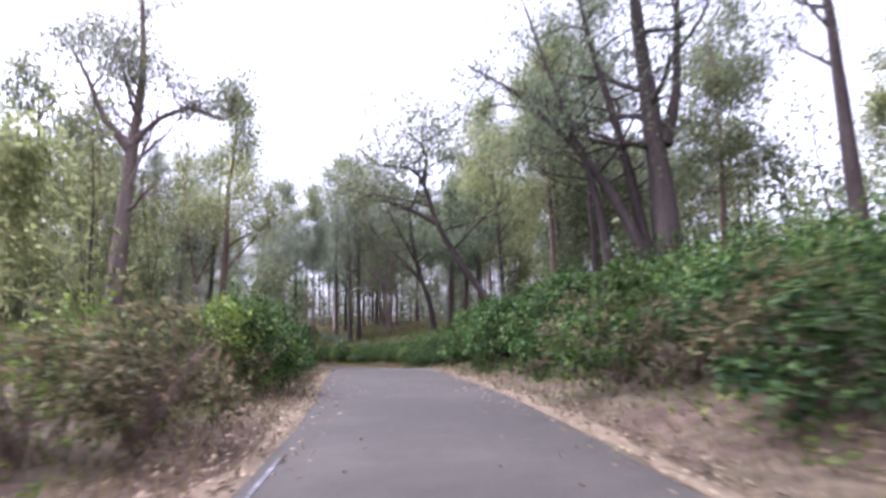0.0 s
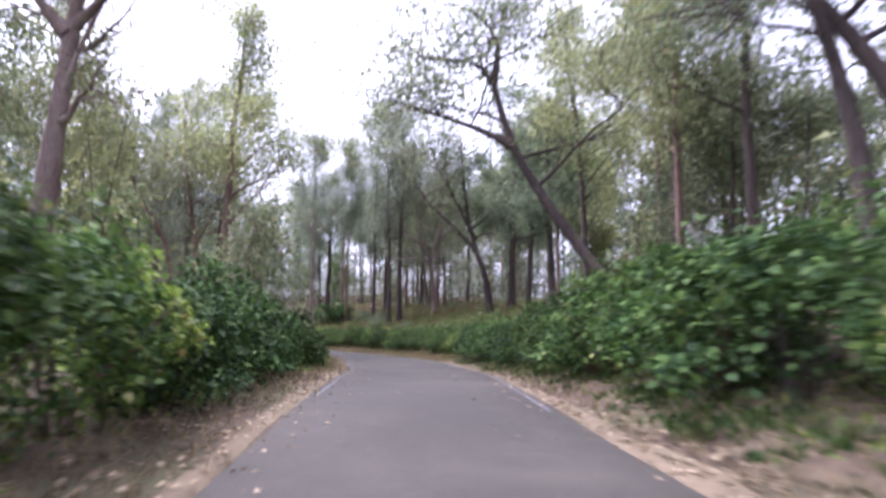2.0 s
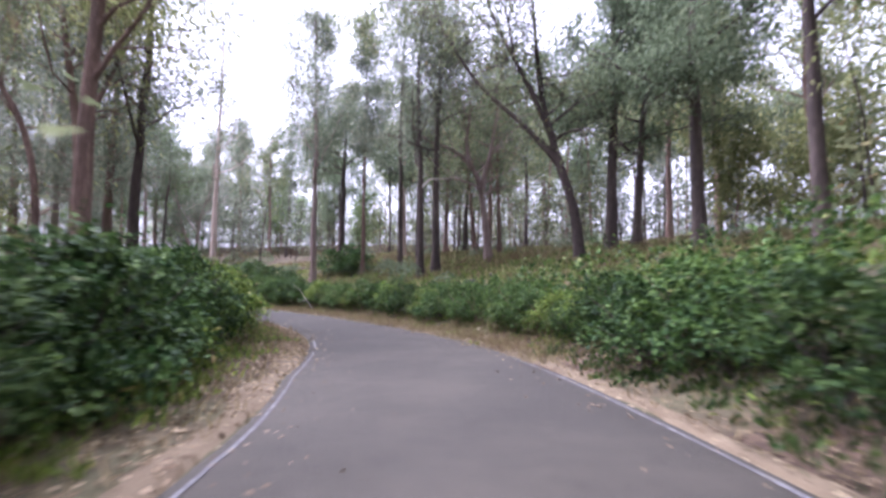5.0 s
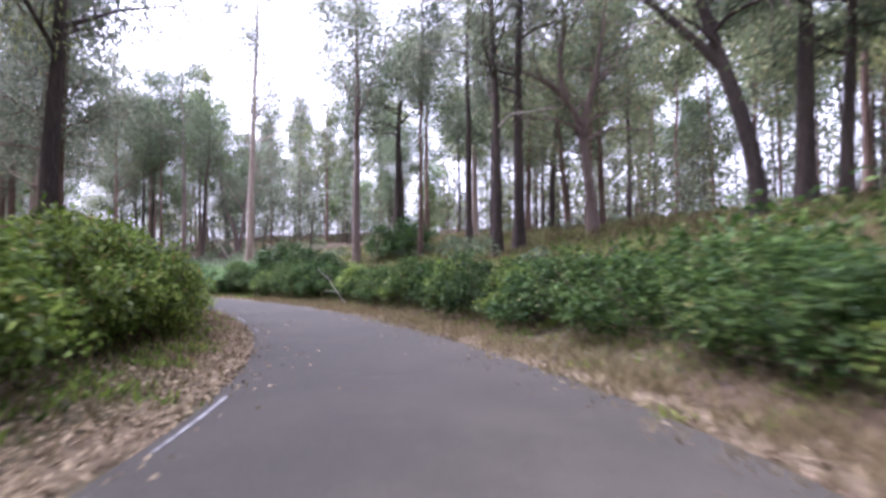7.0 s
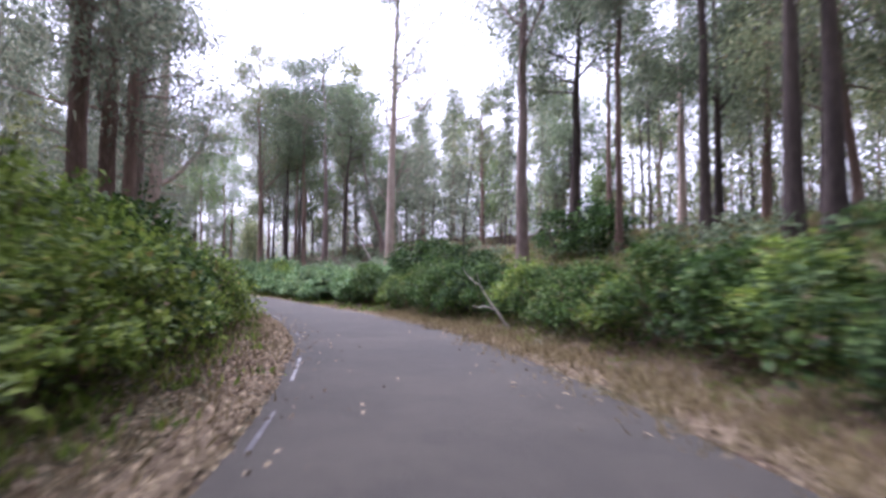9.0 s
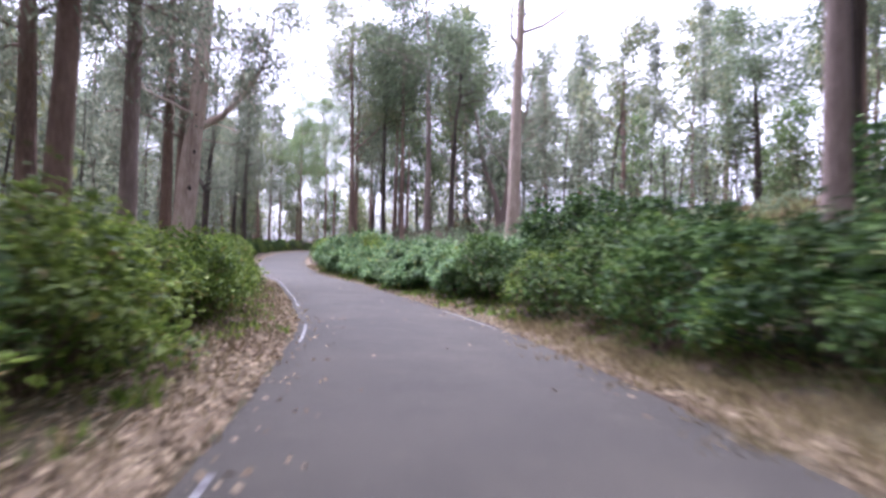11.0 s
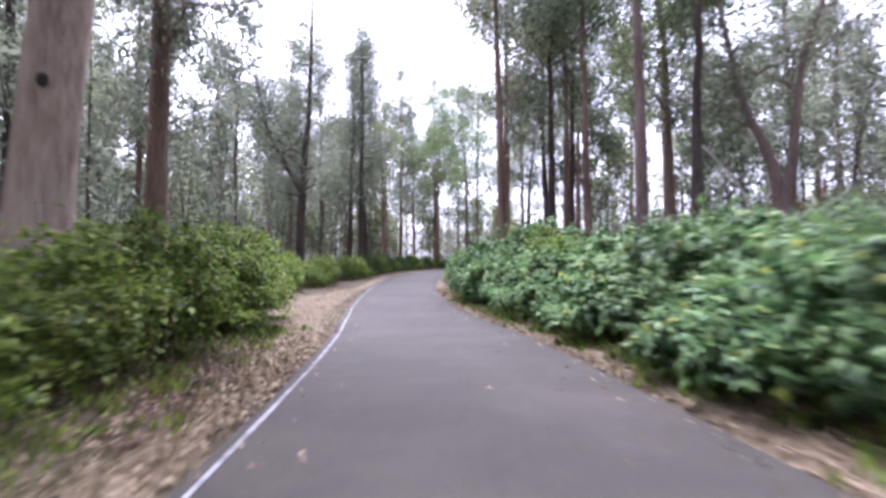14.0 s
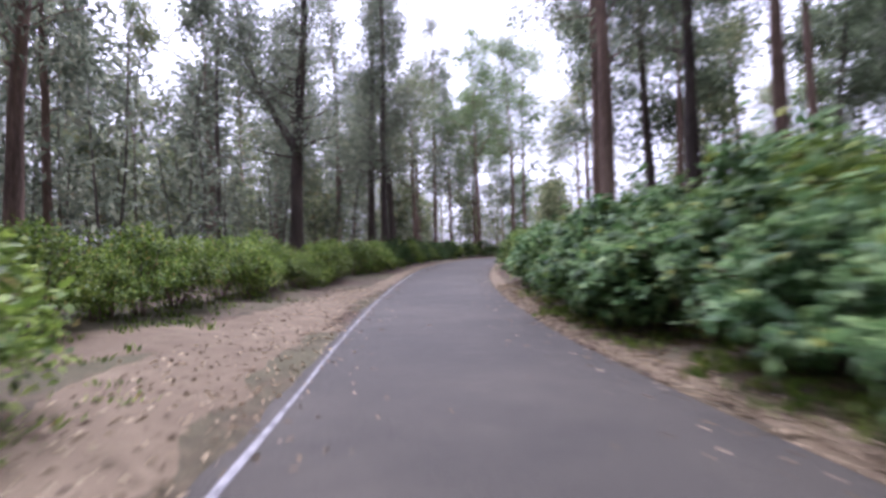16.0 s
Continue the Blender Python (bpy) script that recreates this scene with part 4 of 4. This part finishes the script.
def far_woods():
    """The distant edge of the wood all round, too far to tell tree from tree."""
    rng = np.random.default_rng(77)
    runs, centres = [], []
    for _ in range(360):
        a, r = rng.uniform(0, 6.28), rng.uniform(85, 230)
        x, y = -35 + math.cos(a) * r, 70 + math.sin(a) * r
        _, off, _ = road_frame([(x, y)])
        z, h = float(ground_height([(x, y)])[0]) + 2, rng.uniform(13, 23)
        if abs(off[0]) < 38:
            continue
        runs.append((np.column_stack([np.full(5, x), np.full(5, y), z - 2 + np.linspace(0, h, 5)]), taper(5, 0.28, 0.07)))
        clumps = np.column_stack([rng.normal(0, 2.6, (9, 2)), h * rng.uniform(0.35, 1.0, 9)])
        clumps[0] = (0, 0, h)
        pick = rng.integers(0, 9, 270)
        centres.append(np.array([x, y, z]) + clumps[pick] + rng.normal(0, 1, (270, 3)) * np.array([1.3, 1.3, 0.9]))
        w = rng.normal(0, 3.5, (90, 2))
        centres.append(np.column_stack([x + w[:, 0], y + w[:, 1], z - 2 + rng.uniform(0.2, 6.0, 90)]))
    c = np.concatenate(centres)
    v, q = leaves(rng, c, rng.normal(0, 1, c.shape), rng.normal(0, 1, c.shape), 0.95, 0.5)
    tagged(new("distant_woods", quad_mesh("distant_woods", v, q, LEAF_GREY)), "distant edge of the wood seen between the trunks", "trees", kind="stuff")
    tagged(new("distant_trunks", quad_mesh("distant_trunks", *tubes(runs, 5), BARK_BROWN)), "distant bare trunks of the wood", "trees", kind="stuff")


far_woods()

# ---- shrubs along the road ----
shrubs = {
    "plain": [shrub_kind(200 + k, 1.05, 1.6, 0.115, 0.066, 2300, LEAF_SHRUB, BARK_BROWN) for k in range(4)],
    "lime": [shrub_kind(210 + k, 1.0, 1.55, 0.11, 0.062, 2400, LEAF_LIME, BARK_BROWN) for k in range(4)],
    "broad": [shrub_kind(220 + k, 1.05, 1.6, 0.205, 0.16, 1500, LEAF_BROAD, BARK_BROWN, 0.6, True, 9, 1.15) for k in range(4)],
    "dark": [shrub_kind(230 + k, 1.1, 1.6, 0.125, 0.075, 1900, LEAF_DEEP_SHADED, BARK_DARK) for k in range(3)],
    "scrub": [shrub_kind(240 + k, 1.0, 1.4, 0.11, 0.05, 1500, LEAF_SCRUB, BARK_BROWN, 0.1, False, 16) for k in range(3)],
}
SHRUB_LABELS = {"plain": "dense green leafy roadside shrub", "lime": "bright yellow-green leafy roadside shrub",
                "broad": "shrub with broad bluish-green leaves", "dark": "dark green glossy-leaved shrub, coloured darker for the shade under the trees",
                "scrub": "dry brownish scrub bush with bare stems"}


def hedge(seed, lo, hi, step, off, jitter, size, mix, group):
    """Shrubs side by side along the road, off metres to the right of its middle."""
    rng = np.random.default_rng(seed)
    s = lo
    while s < hi:
        i = int(np.argmin(np.abs(RUN - s)))
        o = off(s) if callable(off) else off
        xy = LINE[i, :2] + RIGHT[i] * (o + rng.normal(0, jitter))
        key = mix[rng.integers(len(mix))]
        sc = rng.uniform(*size)
        m = base_pose(xy[0], xy[1], rng.uniform(0, 360), 1.0, 0.05) @ Matrix.Diagonal((sc * rng.uniform(0.9, 1.15), sc * rng.uniform(0.9, 1.15), sc * rng.uniform(0.85, 1.15), 1))
        plant("shrub", shrubs[key][rng.integers(len(shrubs[key]))], ("foliage", "branchwork"), m, SHRUB_LABELS[key], "shrub", group)
        s += step * rng.uniform(0.8, 1.2) * sc


right = "shrubs along the bank"
hedge(301, 6, 16.5, 1.3, 4.0, 0.2, (0.95, 1.25), ("dark", "scrub", "plain"), right)
# mostly darkened leaves here: their colour stands in for shade from above
hedge(302, 16.5, 26, 1.3, 4.0, 0.2, (1.0, 1.25), ("dark", "dark", "dark", "plain"), right)
hedge(303, 26, 47, 1.3, 4.1, 0.2, (0.8, 1.1), ("dark", "dark", "dark", "plain"), right)
hedge(305, 47, 78, 1.15, 4.1, 0.15, (0.68, 0.92), ("plain", "dark", "plain", "plain", "lime"), right)
hedge(307, 78, 91, 1.15, 3.9, 0.2, (0.85, 1.05), ("plain", "plain", "dark", "plain", "lime"), right)
hedge(309, 91, 112, 1.15, 3.7, 0.2, (0.82, 1.0), ("broad",), right)
hedge(312, 112, 128, 1.2, 3.7, 0.2, (0.95, 1.2), ("broad", "broad", "broad", "plain"), right)
hedge(313, 111, 120, 1.6, 5.0, 0.2, (1.0, 1.15), ("lime",), right)
hedge(311, 114, 123, 1.5, 5.2, 0.3, (1.2, 1.4), ("broad",), right)
hedge(308, 91, 112, 1.5, 5.2, 0.3, (0.75, 0.95), ("broad",), right)
hedge(314, 80, 91, 1.5, 5.2, 0.3, (0.75, 0.95), ("plain", "dark"), right)
left = "shrubs on the low side of the road"
hedge(321, 7, 14, 1.3, -4.4, 0.3, (0.8, 1.1), ("scrub", "scrub", "plain"), left)
hedge(332, 14, 22, 1.2, -4.4, 0.25, (0.95, 1.2), ("plain", "lime", "plain"), left)
# the darkened leaf colour again replaces shade under the trees
hedge(322, 22, 50, 1.2, lambda s: np.interp(s, [22, 30, 38, 46, 52], [-4.3, -4.7, -5.6, -5.9, -5.8]), 0.2, (0.95, 1.25), ("dark", "dark", "plain"), left)
hedge(331, 79, 86, 1.3, -4.7, 0.2, (0.8, 1.0), ("scrub", "lime", "lime"), left)
hedge(324, 51, 79, 1.2, lambda s: np.interp(s, [51, 55, 60, 66], [-5.8, -5.4, -4.7, -4.4]), 0.2, (0.9, 1.25), ("lime", "lime", "plain", "lime"), left)
hedge(330, 58, 75, 1.3, -5.6, 0.25, (1.3, 1.6), ("lime", "lime", "plain"), left)
hedge(325, 84, 107.5, 1.2, -4.5, 0.2, (0.85, 1.15), ("lime",), left)
hedge(326, 105.5, 110.5, 1.1, -4.8, 0.2, (1.15, 1.4), ("lime",), left)
hedge(327, 113, 140, 1.3, lambda s: -7.2 + (s - 113) * 0.08, 0.25, (0.8, 1.05), ("lime",), left)


for k, (x, y, sc) in enumerate(((-27.0, 83.0, 1.35), (-28.3, 83.0, 1.5), (-25.6, 81.6, 1.15), (-24.2, 80.8, 1.05), (-22.8, 79.9, 0.95), (-19.8, 81.8, 1.35), (-18.5, 82.4, 1.4), (-17.6, 81.6, 1.2))):
    plant("shrub", shrubs["dark"][k % 3], ("foliage", "branchwork"), base_pose(x, y, 77 * k, sc, 0.05), "large dark glossy-leaved bush behind the hedge", "shrub", right)
hedge(328, 140, 196, 1.5, -4.6, 0.25, (0.85, 1.1), ("plain", "lime", "dark"), left)
hedge(329, 128, 172, 1.5, 3.9, 0.25, (0.85, 1.1), ("lime", "plain", "broad"), right)


def shrub_mass(name, label, seed, rows, foliage, leaf, width):
    """The tangle behind the front shrubs: mounds of leaves that cannot be told apart."""
    rng = np.random.default_rng(seed)
    cs, ws = [], []
    for lo, hi, step, near, far, size in rows:
        for s in np.arange(lo, hi, step):
            i = int(np.argmin(np.abs(RUN - s - rng.uniform(0, step))))
            xy = LINE[i, :2] + RIGHT[i] * rng.uniform(near, far)
            r = rng.uniform(0.7, 1.3) * size
            n = int(225 * r)
            w = unit(rng.normal(0, 1, (n, 3)) + np.array([0, 0, 0.35]))
            w[:, 2] = np.abs(w[:, 2])
            c = np.column_stack([xy[0] + w[:, 0] * r, xy[1] + w[:, 1] * r, np.zeros(n)])
            c[:, 2] = ground_height(c[:, :2]) + w[:, 2] * r * rng.uniform(1.0, 1.7) * rng.uniform(0.6, 1.05, n)
            cs.append(c)
            ws.append(w)
    c, w = np.concatenate(cs), np.concatenate(ws)
    along = w * 0.6 + rng.normal(0, 0.6, c.shape)
    facing = w * 0.6 + rng.normal(0, 0.4, c.shape) + np.array([0, 0, 0.8])
    tagged(new(name, quad_mesh(name, *leaves(rng, c, along, facing, leaf, width), foliage)), label, "undergrowth", kind="stuff")


shrub_mass("undergrowth", "tangled green undergrowth on the bank behind the shrubs", 351,
           [(10, 34, 0.8, 10.5, 15.0, 1.5), (4, 55, 0.9, 5.2, 7.0, 1.15), (4, 50, 1.5, 7.0, 11.0, 1.0), (47, 62, 1.6, 5.2, 6.2, 0.7), (62, 80, 1.6, 5.2, 6.0, 0.6), (126, 165, 0.8, 3.6, 5.4, 1.1)], LEAF_SHRUB, 0.2, 0.11)
shrub_mass("undergrowth", "dark undergrowth among the trees on the slope", 352,
           [(90, 112, 0.8, 6.2, 8.4, 0.55), (92, 112, 0.9, 8.5, 12.5, 0.5), (80, 105, 1.4, 7.5, 12.0, 0.6), (66, 80, 2.2, 8.0, 12.0, 0.8), (91, 128, 1.0, 6.6, 9.0, 0.75), (50, 100, 2.4, 14, 30, 0.7), (100, 150, 1.6, 9, 24, 0.9)], LEAF_DARK, 0.22, 0.12)
shrub_mass("undergrowth", "yellow-green undergrowth on the low side of the road", 353,
           [(5, 52, 1.2, -7.2, -5.6, 1.0), (52, 106, 1.0, -7.0, -5.8, 1.05), (112, 150, 1.0, -11.0, -8.4, 0.9), (138, 170, 1.0, -6.5, -4.2, 0.9), (5, 150, 2.6, -20, -9, 0.8)],
           LEAF_LIME, 0.2, 0.11)
shrub_mass("undergrowth", "thin scrub on the floor of the wood", 354,
           [(0, 50, 1.5, 12, 40, 0.8), (98, 140, 1.5, 12, 40, 0.8), (0, 140, 1.3, -45, -12, 0.8)], LEAF_SCRUB, 0.24, 0.11)

# ---- dry leaves and straw on the verges ----


def verge_band(rng, count, lo, hi, near, far, side):
    i = rng.choice(np.where((RUN > lo) & (RUN < hi))[0], count)
    d = side * (near - 2.1 + edge(RUN[i], side) + (far - near) * rng.uniform(0, 1, count))
    xy = LINE[i, :2] + RIGHT[i] * d[:, None] + rng.normal(0, 0.25, (count, 2))
    return np.column_stack([xy, ground_height(xy)])


def build_litter():
    rng = np.random.default_rng(91)
    for side, far in ((-1, 4.2), (1, 4.6)):
        c = np.concatenate([verge_band(rng, 16000, 48, 104 if side < 0 else 130, 1.98, far, side), verge_band(rng, 9000, 48, 106 if side < 0 else 130, 1.98, 2.9, side),
                            verge_band(rng, 5000, -2, 48, 1.98, 3.6, side),
                            verge_band(rng, 2200, 104, 130, 2.0, far, side)]) + np.array([0, 0, 0.026])
        along = np.column_stack([rng.normal(0, 1, (len(c), 2)), rng.normal(0, 0.15, len(c))])
        face = np.column_stack([rng.normal(0, 0.35, (len(c), 2)), np.ones(len(c))])
        v, q = leaves(rng, c, along, face, 0.1, 0.055, 0.12)
        tagged(new("leaf_litter", quad_mesh("leaf_litter", v, q, LEAF_DRY)), "dry brown fallen leaves on the road verge", "fallen leaves", kind="stuff")
        c = verge_band(rng, 11000, -2, 104 if side < 0 else 130, 2.4, far + 0.8, side)
        along = np.column_stack([rng.normal(0, 0.45, (len(c), 2)), np.ones(len(c))])
        v, q = leaves(rng, c, along, rng.normal(0, 1, c.shape), 0.22, 0.022, 0.1)
        tagged(new("dry_grass", quad_mesh("dry_grass", v, q, STRAW)), "straw-coloured dry grass along the road verge", "grass", kind="stuff")
        c = verge_band(rng, 6000 if side > 0 else 3500, -2, 105 if side < 0 else 130, 3.3 if side > 0 else 3.7, far + 0.6, side)
        along = np.column_stack([rng.normal(0, 0.9, (len(c), 2)), np.ones(len(c)) * 0.7])
        v, q = leaves(rng, c, along, np.column_stack([rng.normal(0, 0.4, (len(c), 2)), np.ones(len(c))]), 0.16, 0.06, 0.2)
        tagged(new("verge_weeds", quad_mesh("verge_weeds", v, q, LEAF_LIME)), "low green weeds at the foot of the shrubs", "weeds", kind="stuff")


build_litter()


def tufts(name, label, seed, count, rows, foliage, length, width):
    """Blades in loose tufts on the open ground."""
    rng = np.random.default_rng(seed)
    cs = []
    for lo, hi, near, far in rows:
        i = rng.choice(np.where((RUN > lo) & (RUN < hi))[0], count)
        xy = LINE[i, :2] + RIGHT[i] * rng.uniform(near, far, count)[:, None] + rng.normal(0, 0.3, (count, 2))
        xy = np.repeat(xy, 14, 0) + rng.normal(0, 0.14, (count * 14, 2))
        cs.append(np.column_stack([xy, ground_height(xy)]))
    c = np.concatenate(cs)
    along = np.column_stack([rng.normal(0, 0.5, (len(c), 2)), np.ones(len(c))])
    tagged(new(name, quad_mesh(name, *leaves(rng, c, along, rng.normal(0, 1, c.shape), length, width, 0.1), foliage)), label, "grass", kind="stuff")


tufts("grass_tufts", "dry yellowish grass on the slope under the trees", 401, 700, [(46, 84, 5.4, 16), (44, 90, 12, 26)], STRAW, 0.42, 0.04)
tufts("grass_tufts", "green grass and seedlings on the slope under the trees", 402, 800, [(46, 84, 5.0, 15), (46, 90, 9, 20)], LEAF_LIME, 0.34, 0.055)
tufts("grass_tufts", "tall dry grass on the floor of the wood", 406, 1500, [(50, 98, 8, 40)], STRAW, 0.55, 0.06)
tufts("grass_tufts", "pale green grass on the open slope among the trunks", 411, 1200, [(50, 98, 6.5, 30)], LEAF_YELLOW, 0.45, 0.055)
tufts("grass_tufts", "green grass on the open sandy ground beside the road", 403, 110, [(106.5, 112, -7.0, -3.6)], LEAF_LIME, 0.09, 0.03)
tufts("weeds", "fresh green seedlings and weeds at the foot of the broad-leaved shrubs", 407, 260, [(82, 126, 2.85, 3.5)], LEAF_LIME, 0.17, 0.075)
tufts("weeds", "green weeds and grass at the foot of the shrubs on the low side", 408, 170, [(52, 107, -3.7, -3.15), (22, 52, -4.9, -4.3)], LEAF_LIME, 0.17, 0.05)
tufts("weeds", "thin grass under the hedge beside the sandy track", 409, 110, [(112, 140, -6.6, -5.2)], LEAF_LIME, 0.14, 0.03)
tufts("weeds", "dark green weeds at the foot of the bank", 410, 230, [(14, 48, 3.0, 3.5)], LEAF_SHRUB, 0.17, 0.06)
tufts("grass_tufts", "flattened straw along the foot of the bank", 405, 1100, [(46, 84, 2.3, 3.7)], STRAW, 0.2, 0.022)
tufts("grass_tufts", "seedlings and grass at the foot of the bank", 404, 170, [(48, 82, 3.1, 4.2)], LEAF_LIME, 0.15, 0.04)


def road_leaves():
    """Single fallen leaves, thickest along the edges of the asphalt."""
    rng = np.random.default_rng(95)
    n = 1700
    i = rng.choice(np.where((RUN > -2) & (RUN < 150))[0], n)
    side = rng.choice([-1, 1], n)
    d = side * (np.where(side < 0, edge(RUN[i], -1), edge(RUN[i], 1)) - 0.05 - np.minimum(rng.exponential(0.35, n), 1.7))
    xy = LINE[i, :2] + RIGHT[i] * d[:, None] + TANGENT[i] * rng.uniform(-0.25, 0.25, n)[:, None]
    z = LINE[i, 2] + np.interp(np.abs(d), [0, 1.0, 2.1], [0.04, 0.03, 0.012]) + 0.012
    c = np.column_stack([xy, z])
    along = np.column_stack([rng.normal(0, 1, (n, 2)), rng.normal(0, 0.1, n)])
    face = np.column_stack([rng.normal(0, 0.25, (n, 2)), np.ones(n)])
    tagged(new("fallen_leaves", quad_mesh("fallen_leaves", *leaves(rng, c, along, face, 0.09, 0.05, 0.12), LEAF_DRY)),
           "scattered dry leaves on the asphalt", "fallen leaves", kind="stuff")


road_leaves()
